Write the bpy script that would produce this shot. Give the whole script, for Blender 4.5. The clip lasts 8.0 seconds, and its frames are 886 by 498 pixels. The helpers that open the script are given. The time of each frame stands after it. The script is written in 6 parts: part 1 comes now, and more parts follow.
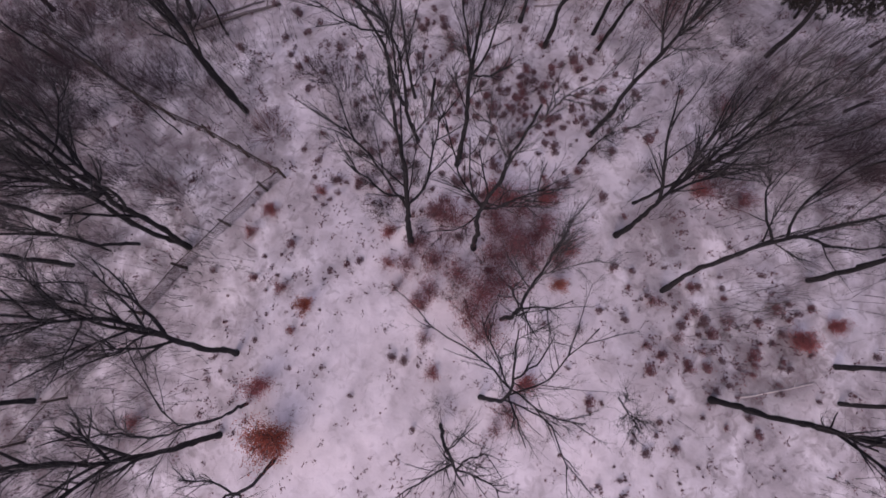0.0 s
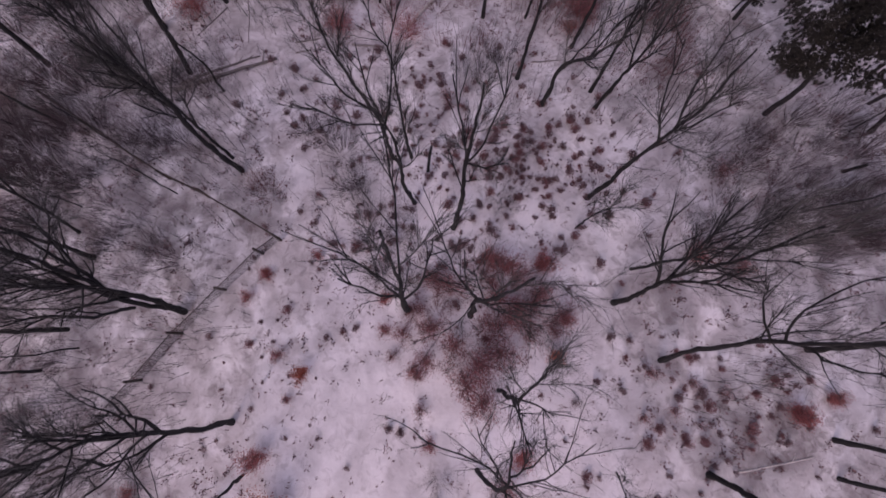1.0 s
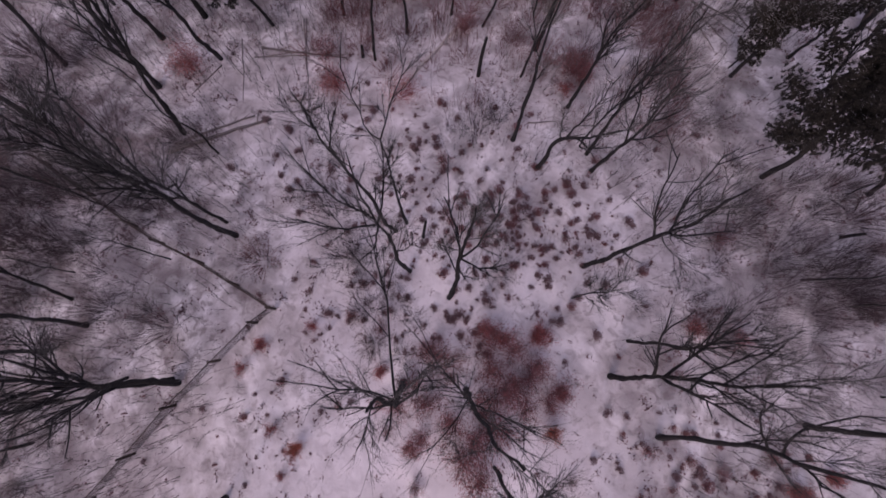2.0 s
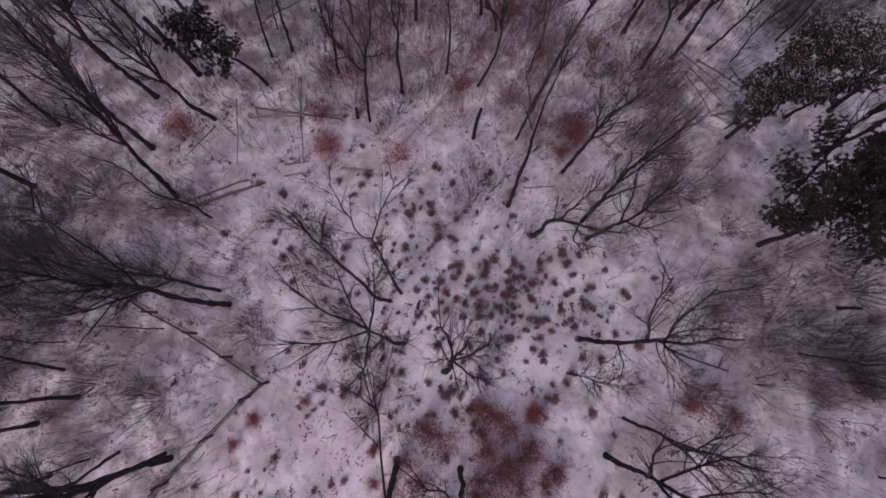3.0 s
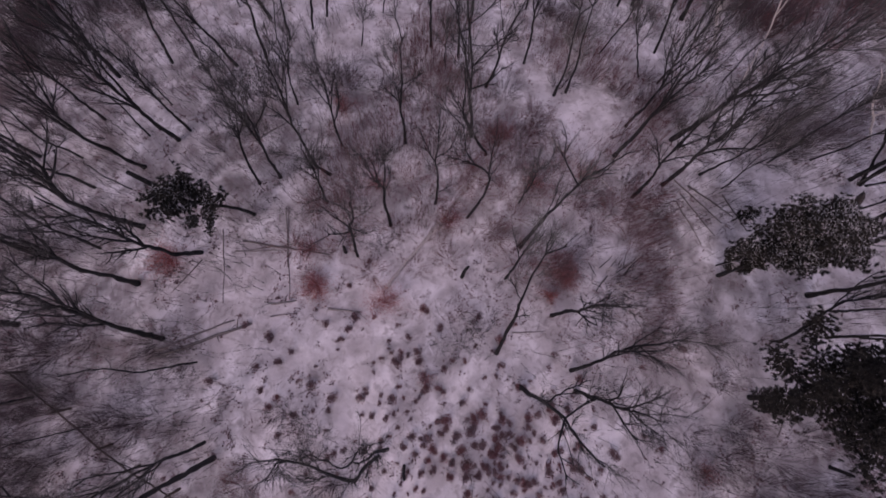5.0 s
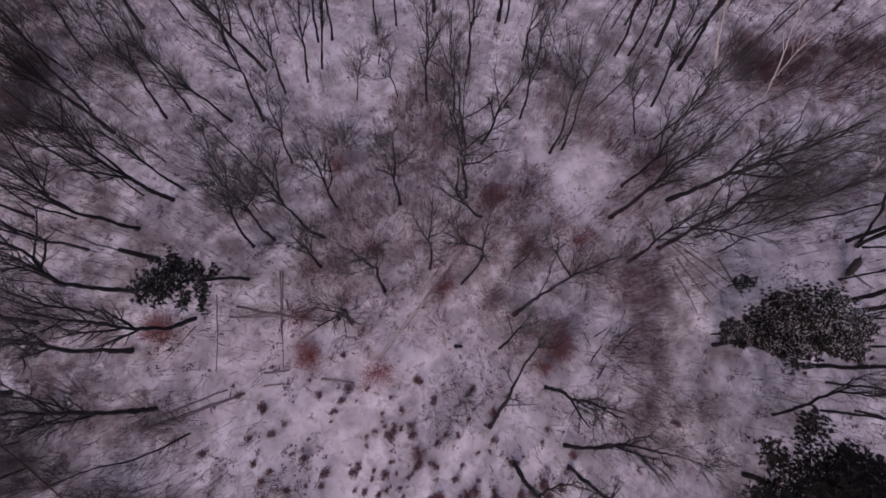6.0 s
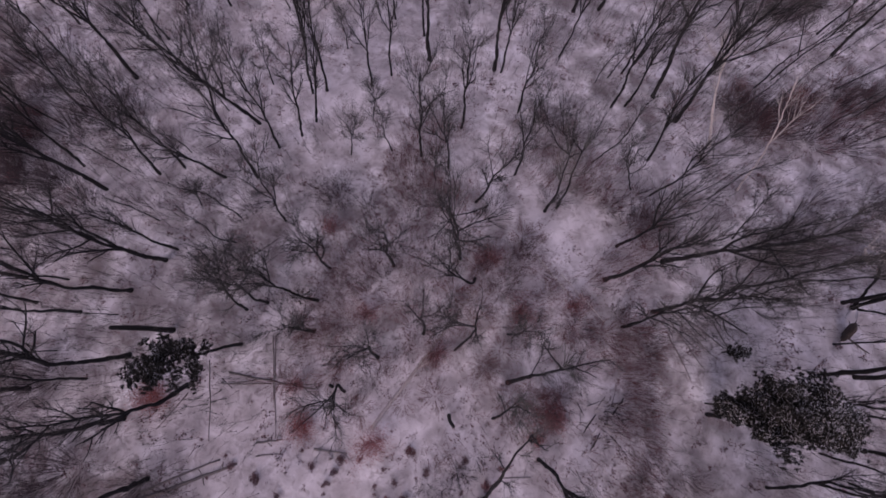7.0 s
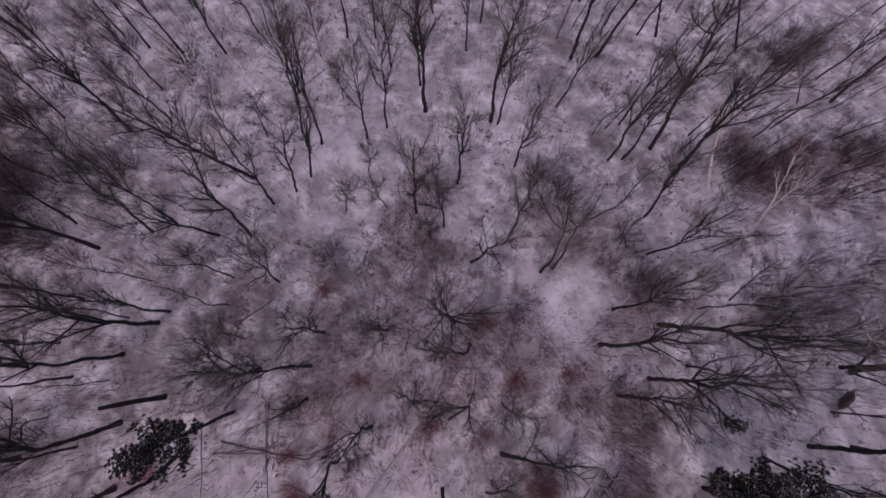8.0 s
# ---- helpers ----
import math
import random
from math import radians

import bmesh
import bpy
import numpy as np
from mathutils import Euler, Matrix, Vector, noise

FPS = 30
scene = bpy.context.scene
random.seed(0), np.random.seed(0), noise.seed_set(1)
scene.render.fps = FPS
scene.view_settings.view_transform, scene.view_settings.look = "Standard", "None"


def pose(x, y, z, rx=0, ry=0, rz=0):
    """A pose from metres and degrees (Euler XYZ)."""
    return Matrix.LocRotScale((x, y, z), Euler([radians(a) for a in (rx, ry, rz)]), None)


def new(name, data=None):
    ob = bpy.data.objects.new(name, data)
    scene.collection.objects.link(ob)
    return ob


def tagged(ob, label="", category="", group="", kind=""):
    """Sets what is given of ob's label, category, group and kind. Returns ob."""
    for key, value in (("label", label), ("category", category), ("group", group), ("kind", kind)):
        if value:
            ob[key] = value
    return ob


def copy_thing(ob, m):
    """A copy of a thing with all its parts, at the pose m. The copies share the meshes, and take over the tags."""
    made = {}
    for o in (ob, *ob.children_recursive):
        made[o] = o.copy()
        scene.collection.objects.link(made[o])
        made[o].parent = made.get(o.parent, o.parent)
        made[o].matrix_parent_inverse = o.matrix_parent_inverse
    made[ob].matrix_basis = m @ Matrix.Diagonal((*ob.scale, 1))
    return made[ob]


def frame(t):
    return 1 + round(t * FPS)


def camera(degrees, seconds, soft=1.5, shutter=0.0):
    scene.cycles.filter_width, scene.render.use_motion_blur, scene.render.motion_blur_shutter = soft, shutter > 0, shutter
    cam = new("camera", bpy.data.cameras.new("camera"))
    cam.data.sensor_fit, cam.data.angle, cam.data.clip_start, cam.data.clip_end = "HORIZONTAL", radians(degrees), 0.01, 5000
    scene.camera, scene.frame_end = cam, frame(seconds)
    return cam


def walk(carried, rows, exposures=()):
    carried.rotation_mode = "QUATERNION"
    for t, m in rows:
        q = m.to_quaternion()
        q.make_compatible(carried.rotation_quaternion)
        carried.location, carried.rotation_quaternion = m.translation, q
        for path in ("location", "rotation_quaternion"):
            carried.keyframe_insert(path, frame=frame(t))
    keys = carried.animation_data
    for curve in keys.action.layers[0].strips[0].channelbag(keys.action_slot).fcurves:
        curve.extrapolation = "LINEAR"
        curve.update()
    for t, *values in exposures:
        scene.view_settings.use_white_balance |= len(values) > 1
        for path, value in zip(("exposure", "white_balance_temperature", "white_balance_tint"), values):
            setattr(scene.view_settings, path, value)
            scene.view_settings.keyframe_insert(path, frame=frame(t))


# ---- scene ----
cam = camera(98.0, 8.0, soft=1.6, shutter=0.25)
# seconds, eye, tilt from straight down, turn about the lens axis, heading
ROWS = [
    (0.0, 0.000, -0.000, 25.000, 13.099, 11.339, 0.070),
    (0.5, -0.333, 2.115, 25.434, 13.021, 11.331, 0.053),
    (1.0, -0.669, 4.295, 25.859, 13.103, 11.315, -0.056),
    (1.5, -0.977, 6.561, 26.283, 13.202, 11.109, 0.037),
    (3.0, -1.867, 13.688, 27.684, 13.529, 11.060, -0.061),
    (3.5, -2.161, 16.225, 28.208, 13.618, 11.149, -0.124),
    (4.0, -2.456, 18.879, 28.761, 13.615, 11.238, -0.232),
    (4.5, -2.756, 21.593, 29.339, 13.808, 11.068, -0.069),
    (6.0, -3.630, 29.789, 31.094, 13.505, 11.005, 0.139),
    (6.5, -3.901, 32.492, 31.705, 13.195, 11.062, 0.064),
    (7.0, -4.179, 35.225, 32.263, 13.265, 11.234, 0.041),
    (7.5, -4.490, 37.960, 32.764, 13.298, 11.301, 0.090),
    (8.0, -4.815, 40.682, 33.251, 13.278, 11.384, 0.042),
]
walk(cam, [(t, pose(x, y, z, tilt, 0, turn) @ pose(0, 0, 0, 0, 0, spin)) for t, x, y, z, tilt, spin, turn in ROWS],
     exposures=[(0.0, -0.17, 6190, 39.5), (4.0, -0.19, 6270, 41), (6.0, -0.22, 6220, 41), (8.0, -0.26, 6230, 41.5)])

# ---- light: an even grey winter sky with a weak veiled sun ----
world = bpy.data.worlds.new("winter_sky")
scene.world = world
world.use_nodes = True
sky = world.node_tree.nodes.new("ShaderNodeTexSky")
sky.sky_type, sky.sun_disc = "NISHITA", False
sky.sun_elevation, sky.sun_rotation = radians(38), radians(200)
sky.dust_density = 6.0
world.node_tree.links.new(sky.outputs[0], world.node_tree.nodes["Background"].inputs["Color"])
world.node_tree.nodes["Background"].inputs["Strength"].default_value = 0.10
sun = new("sun", bpy.data.lights.new("sun", "SUN"))
sun.data.energy, sun.data.angle, sun.data.color = 0.9, radians(40), (1.0, 0.95, 0.9)
sun.matrix_world = pose(0, 0, 60, 52, 0, 160)


# ---- materials ----
def material(name, rough=0.8):
    m = bpy.data.materials.new(name)
    m.use_nodes = True
    nt = m.node_tree
    b = nt.nodes["Principled BSDF"]
    b.inputs["Roughness"].default_value = rough
    b.inputs["Specular IOR Level"].default_value = 0.25
    return m, nt, b


def coords(nt, scale=(1, 1, 1), local=True):
    c = nt.nodes.new("ShaderNodeTexCoord")
    m = nt.nodes.new("ShaderNodeMapping")
    m.inputs["Scale"].default_value = scale
    nt.links.new(c.outputs["Object" if local else "Generated"], m.inputs["Vector"])
    return m.outputs[0]


def grain(nt, vec, scale, detail=4, rough=0.6, distort=0.0):
    n = nt.nodes.new("ShaderNodeTexNoise")
    n.inputs["Scale"].default_value, n.inputs["Detail"].default_value = scale, detail
    n.inputs["Roughness"].default_value, n.inputs["Distortion"].default_value = rough, distort
    nt.links.new(vec, n.inputs["Vector"])
    return n.outputs["Fac"]


def ramp(nt, fac, *stops):
    r = nt.nodes.new("ShaderNodeValToRGB")
    e = r.color_ramp.elements
    while len(e) < len(stops):
        e.new(0.5)
    for el, (p, c) in zip(e, stops):
        el.position, el.color = p, (*c, 1) if len(c) == 3 else c
    nt.links.new(fac, r.inputs["Fac"])
    return r.outputs["Color"]


def grey(v):
    return (v, v, v)


def mixed(nt, fac, a, b, mode="MIX"):
    m = nt.nodes.new("ShaderNodeMix")
    m.data_type, m.blend_type = "RGBA", mode
    for value, socket in ((fac, m.inputs[0]), (a, m.inputs[6]), (b, m.inputs[7])):
        if isinstance(value, (int, float)):
            socket.default_value = value
        elif isinstance(value, tuple):
            socket.default_value = (*value, 1)
        else:
            nt.links.new(value, socket)
    return m.outputs[2]


def bumped(nt, b, fac, strength, distance):
    n = nt.nodes.new("ShaderNodeBump")
    n.inputs["Strength"].default_value, n.inputs["Distance"].default_value = strength, distance
    nt.links.new(fac, n.inputs["Height"])
    nt.links.new(n.outputs[0], b.inputs["Normal"])


def random_of(nt, island=False):
    if island:
        return nt.nodes.new("ShaderNodeNewGeometry").outputs["Random Per Island"]
    return nt.nodes.new("ShaderNodeObjectInfo").outputs["Random"]


def snow_material():
    m, nt, b = material("thin_snow", 0.65)
    v = coords(nt)
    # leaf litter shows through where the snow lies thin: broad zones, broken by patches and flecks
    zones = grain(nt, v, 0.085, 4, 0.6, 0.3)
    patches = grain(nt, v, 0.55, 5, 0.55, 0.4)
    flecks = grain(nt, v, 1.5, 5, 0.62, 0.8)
    # this greys the snow: litter under the trees, painted shade in the west wood
    ground_tone = nt.nodes.new("ShaderNodeAttribute")
    ground_tone.attribute_name = "cover_and_shade"
    z = mixed(nt, 0.62, ramp(nt, zones, (0.36, grey(0.0)), (0.64, grey(1.0))), ramp(nt, ground_tone.outputs["Fac"], (0.0, grey(1.0)), (0.2, grey(0.8)), (0.7, grey(0.42)), (1.0, grey(0.0))))
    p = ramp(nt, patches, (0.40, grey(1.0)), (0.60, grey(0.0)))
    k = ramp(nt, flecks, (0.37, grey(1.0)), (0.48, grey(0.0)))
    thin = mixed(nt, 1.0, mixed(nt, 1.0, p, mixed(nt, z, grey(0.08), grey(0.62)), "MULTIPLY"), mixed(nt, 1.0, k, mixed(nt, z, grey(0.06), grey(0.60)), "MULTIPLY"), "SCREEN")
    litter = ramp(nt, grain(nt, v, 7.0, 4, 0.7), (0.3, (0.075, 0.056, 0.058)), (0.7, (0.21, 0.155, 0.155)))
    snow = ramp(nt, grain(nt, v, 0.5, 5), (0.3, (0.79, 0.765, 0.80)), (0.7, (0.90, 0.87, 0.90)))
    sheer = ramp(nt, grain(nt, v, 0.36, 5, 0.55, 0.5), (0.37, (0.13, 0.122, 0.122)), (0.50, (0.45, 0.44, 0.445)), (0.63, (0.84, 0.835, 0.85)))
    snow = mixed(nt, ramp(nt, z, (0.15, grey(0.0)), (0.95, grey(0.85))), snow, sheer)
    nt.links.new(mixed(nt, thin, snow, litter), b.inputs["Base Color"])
    bumped(nt, b, grain(nt, v, 2.4, 5, 0.6), 0.45, 0.10)
    return m


def bark_material(name, dark, light, streak=0.08):
    m, nt, b = material(name, 0.9)
    v = coords(nt, (9, 9, 1.6))
    n = grain(nt, v, 2.2, 6, 0.7, 0.4)
    col = ramp(nt, n, (0.3, dark), (0.72, light))
    tone = ramp(nt, random_of(nt), (0.0, grey(0.75)), (1.0, grey(1.25)))
    nt.links.new(mixed(nt, 1.0, col, tone, "MULTIPLY"), b.inputs["Base Color"])
    bumped(nt, b, n, 0.7, streak)
    return m


def leaf_material(name, *tones, rough=0.8):
    m, nt, b = material(name, rough)
    k = len(tones) - 1
    col = ramp(nt, random_of(nt, True), *[(i / k, c) for i, c in enumerate(tones)])
    fleck = ramp(nt, grain(nt, coords(nt), 6.0, 3), (0.3, grey(0.6)), (0.7, grey(1.15)))
    nt.links.new(mixed(nt, 1.0, col, fleck, "MULTIPLY"), b.inputs["Base Color"])
    return m


SNOW = snow_material()
BARK = bark_material("dark_bark", (0.0085, 0.0085, 0.0095), (0.041, 0.040, 0.043))
TWIG = bark_material("twig_bark", (0.036, 0.036, 0.036), (0.112, 0.109, 0.106), 0.02)
BRUSH = bark_material("purple_brown_stems", (0.044, 0.032, 0.037), (0.125, 0.092, 0.102), 0.02)
RUST_TWIG = bark_material("reddish_twig_bark", (0.12, 0.050, 0.054), (0.27, 0.115, 0.12), 0.02)
GREY_SHOOT = bark_material("grey_shoots", (0.080, 0.080, 0.077), (0.25, 0.25, 0.235), 0.02)
PALE = bark_material("pale_dead_bark", (0.46, 0.43, 0.41), (0.78, 0.74, 0.71), 0.04)
LOGWOOD = bark_material("weathered_log", (0.11, 0.098, 0.097), (0.36, 0.33, 0.325), 0.05)
RED_LEAF = leaf_material("rust_red_leaves", (0.38, 0.10, 0.10), (0.47, 0.13, 0.125), (0.48, 0.19, 0.18), (0.31, 0.11, 0.12))
ORANGE_LEAF = leaf_material("orange_red_leaves", (0.42, 0.10, 0.065), (0.52, 0.14, 0.085), (0.46, 0.17, 0.12), (0.32, 0.09, 0.07))
BROWN_LEAF = leaf_material("dull_brown_leaves", (0.29, 0.110, 0.122), (0.39, 0.145, 0.155), (0.42, 0.19, 0.195), (0.23, 0.095, 0.112))
MAROON_STALK = leaf_material("dry_maroon_stalks", (0.20, 0.100, 0.111), (0.29, 0.140, 0.147), (0.24, 0.118, 0.130), (0.32, 0.165, 0.170))
DRY_STALK = leaf_material("dry_dark_stalks", (0.14, 0.090, 0.103), (0.25, 0.153, 0.164), (0.19, 0.125, 0.139), (0.31, 0.190, 0.196))
NEEDLE = leaf_material("dark_evergreen", (0.022, 0.022, 0.020), (0.050, 0.047, 0.042), (0.032, 0.031, 0.028), (0.11, 0.098, 0.090))
SNOW_CLOT = leaf_material("snow_on_twigs", (0.62, 0.62, 0.63), (0.86, 0.86, 0.87), (0.72, 0.72, 0.73))
IRON, _nt, _b = material("rusted_wire", 0.7)
_b.inputs["Metallic"].default_value = 0.6
nt_col = ramp(_nt, grain(_nt, coords(_nt), 3.0, 3), (0.3, (0.06, 0.045, 0.04)), (0.7, (0.14, 0.12, 0.11)))
_nt.links.new(nt_col, _b.inputs["Base Color"])
POST = bark_material("old_post_wood", (0.03, 0.025, 0.022), (0.12, 0.095, 0.085), 0.03)

# ---- the ground ----
def height(x, y):
    """The lie of the land: higher on the east side, falling away to the north."""
    a, b = 3.6 * math.tanh(x / 36), 8.0 * math.tanh((y - 30) / 80)
    return 0.6764 * a + -0.4439 * b + -0.0992 * a * a + -0.1381 * a * b + -0.1693 * b * b


def snow_height(x, y):
    """The land with the small swells of the snow on it."""
    n = noise.noise(Vector((x * 0.22, y * 0.22, 3.1))) * 0.16 + noise.noise(Vector((x * 0.9, y * 0.9, 7.7))) * 0.05
    return height(x, y) + n * math.exp(-(max(0, abs(x) - 60) / 60) ** 2)


def axis_steps(lo, hi, step, far):
    """Fine steps between lo and hi, growing ones out to far on both sides."""
    mid = list(np.arange(lo, hi + step / 2, step))
    out, d = [], step
    left, right = lo, hi
    while right < far:
        d *= 1.45
        left, right = left - d, right + d
        out.append((left, right))
    return [a for a, _ in reversed(out)] + mid + [b for _, b in out]


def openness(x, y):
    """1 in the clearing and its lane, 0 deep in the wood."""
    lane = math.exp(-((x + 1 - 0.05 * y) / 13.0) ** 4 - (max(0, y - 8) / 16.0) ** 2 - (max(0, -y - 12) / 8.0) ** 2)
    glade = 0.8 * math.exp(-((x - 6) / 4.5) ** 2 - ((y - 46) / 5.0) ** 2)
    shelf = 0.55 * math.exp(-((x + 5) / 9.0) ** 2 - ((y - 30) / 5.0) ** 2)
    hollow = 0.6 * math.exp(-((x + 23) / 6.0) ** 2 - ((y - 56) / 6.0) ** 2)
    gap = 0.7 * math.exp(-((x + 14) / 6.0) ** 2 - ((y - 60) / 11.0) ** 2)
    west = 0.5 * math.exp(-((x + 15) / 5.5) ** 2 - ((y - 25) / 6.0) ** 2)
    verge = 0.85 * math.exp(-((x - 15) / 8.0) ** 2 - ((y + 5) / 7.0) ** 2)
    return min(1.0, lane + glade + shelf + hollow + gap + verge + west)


def west_litter_shade(x, y):
    """1 in the old wood to the west, where litter and painted shade darken the snow."""
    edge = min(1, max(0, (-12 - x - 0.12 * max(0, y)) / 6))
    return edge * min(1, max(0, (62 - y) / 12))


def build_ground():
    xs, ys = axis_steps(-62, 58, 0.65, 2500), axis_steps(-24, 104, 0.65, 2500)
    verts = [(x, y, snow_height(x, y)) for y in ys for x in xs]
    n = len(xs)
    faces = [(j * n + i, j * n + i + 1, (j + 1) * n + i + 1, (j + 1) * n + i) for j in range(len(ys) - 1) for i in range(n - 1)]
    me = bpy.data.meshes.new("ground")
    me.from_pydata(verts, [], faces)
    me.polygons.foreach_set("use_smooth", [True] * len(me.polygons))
    # deep snow in the open, litter under trees; shade painted in to the west
    deep = me.attributes.new("cover_and_shade", "FLOAT", "POINT")
    deep.data.foreach_set("value", [max(openness(q[0], q[1]), 0.2 - 0.2 * west_litter_shade(q[0], q[1])) for q in verts])
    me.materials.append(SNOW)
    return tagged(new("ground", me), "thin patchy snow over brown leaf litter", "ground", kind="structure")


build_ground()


# ---- how meshes are made ----
class Soup:
    """Vertices and faces gathered for one mesh."""

    def __init__(self):
        self.v, self.f = [], []

    def tube(self, pts, radii, sides=5, cap=False):
        n, start = len(pts), len(self.v)
        side = None
        for i, (p, r) in enumerate(zip(pts, radii)):
            d = pts[min(i + 1, n - 1)] - pts[max(i - 1, 0)]
            d = d.normalized() if d.length > 1e-9 else Vector((0, 0, 1))
            if side is None:
                side = d.orthogonal().normalized()
            else:
                side = side - d * side.dot(d)
                side = side.normalized() if side.length > 1e-6 else d.orthogonal().normalized()
            up = d.cross(side)
            for k in range(sides):
                a = 2 * math.pi * k / sides
                self.v.append(p + side * (r * math.cos(a)) + up * (r * math.sin(a)))
        for i in range(n - 1):
            a, b = start + i * sides, start + (i + 1) * sides
            for k in range(sides):
                j = (k + 1) % sides
                self.f.append((a + k, a + j, b + j, b + k))
        if cap:
            self.f.append(tuple(start + (n - 1) * sides + k for k in range(sides)))
            self.f.append(tuple(start + k for k in reversed(range(sides))))

    def spike(self, p, q, r):
        """A thin twig that runs out to a point."""
        s, d = len(self.v), (q - p)
        a = d.orthogonal().normalized() * r
        b = d.normalized().cross(a)
        self.v += [p + a, p - a * 0.5 + b * 0.866, p - a * 0.5 - b * 0.866, q]
        self.f += [(s, s + 1, s + 3), (s + 1, s + 2, s + 3), (s + 2, s, s + 3)]

    def sprig(self, rng, p, d, length, r, offshoots):
        """A twig with a few finer ones off it."""
        q = p + d * length
        self.spike(p, q, r)
        for _ in range(offshoots):
            o = p.lerp(q, rng.uniform(0.25, 0.85))
            self.spike(o, o + turned_off(rng, d, rng.uniform(18, 50)) * (length * rng.uniform(0.3, 0.6)), r * 0.7)

    def leaf(self, p, d, across, length, width):
        """A leaf folded along its midrib."""
        s = len(self.v)
        lift = d.cross(across).normalized() * (0.25 * width)
        mid = p + d * (length * 0.5)
        self.v += [p, mid + across * (width / 2) + lift, p + d * length, mid - across * (width / 2) + lift]
        self.f += [(s, s + 1, s + 2), (s, s + 2, s + 3)]


def part(name, soup, mat, parent=None, label="", smooth=True):
    me = bpy.data.meshes.new(name)
    me.from_pydata([tuple(q) for q in soup.v], [], soup.f)
    if smooth:
        me.polygons.foreach_set("use_smooth", [True] * len(me.polygons))
    me.materials.append(mat)
    ob = new(name, me)
    ob.parent = parent
    return tagged(ob, label)


def anchor(name, x, y, z, label, category, group="", kind=""):
    ob = new(name)
    ob.empty_display_size = 0.3
    ob.location = (x, y, z)
    return tagged(ob, label, category, group, kind)


def jitter(rng, k):
    return Vector((rng.uniform(-k, k), rng.uniform(-k, k), rng.uniform(-k, k)))


def bent(rng, p, d, length, steps, wander, lift):
    """A wandering line from p along d that slowly turns upwards."""
    pts, d = [p], d.normalized()
    for _ in range(steps):
        d = (d + jitter(rng, wander) + Vector((0, 0, lift))).normalized()
        pts.append(pts[-1] + d * (length / steps))
    return pts


def along(pts, s):
    """The place and direction at the share s of a line."""
    k = min(int(s * (len(pts) - 1)), len(pts) - 2)
    u = s * (len(pts) - 1) - k
    return pts[k].lerp(pts[k + 1], u), (pts[k + 1] - pts[k]).normalized()


def turned_off(rng, d, degrees, round_about=None):
    """A direction that leaves d by so many degrees."""
    a = rng.uniform(0, 2 * math.pi) if round_about is None else round_about
    o = d.orthogonal().normalized()
    o = o * math.cos(a) + d.cross(o) * math.sin(a)
    return (d * math.cos(radians(degrees)) + o * math.sin(radians(degrees))).normalized()


# ---- bare trees ----
def stem_line(rng, bends):
    """A smooth line from the foot through the bends, with small kinks."""
    ctrl = [Vector((0, 0, -0.5)), Vector((0, 0, 0))] + [Vector(b) for b in bends]
    pts = [ctrl[0]]
    for i in range(1, len(ctrl) - 1):
        p0, p1, p2, p3 = ctrl[i - 1], ctrl[i], ctrl[i + 1], ctrl[min(i + 2, len(ctrl) - 1)]
        k = max(2, int((p2 - p1).length / 0.45))
        for j in range(k):
            t = j / k
            q = p1 + (p2 - p1) * t + ((p2 - p0) * (t * (1 - t) ** 2) - (p3 - p1) * (t * t * (1 - t))) * 0.35
            pts.append(q + (jitter(rng, 0.045) if (i, j) > (1, 1) else Vector()))
    pts.append(ctrl[-1])
    a = rng.uniform(0, 50)
    for p in pts:
        k = 0.30 * min(1.0, max(0.0, p.z) / 3)
        p.x += k * noise.noise(Vector((p.z * 0.33, a, 0.5)))
        p.y += k * noise.noise(Vector((p.z * 0.33, a, 8.5)))
    return pts


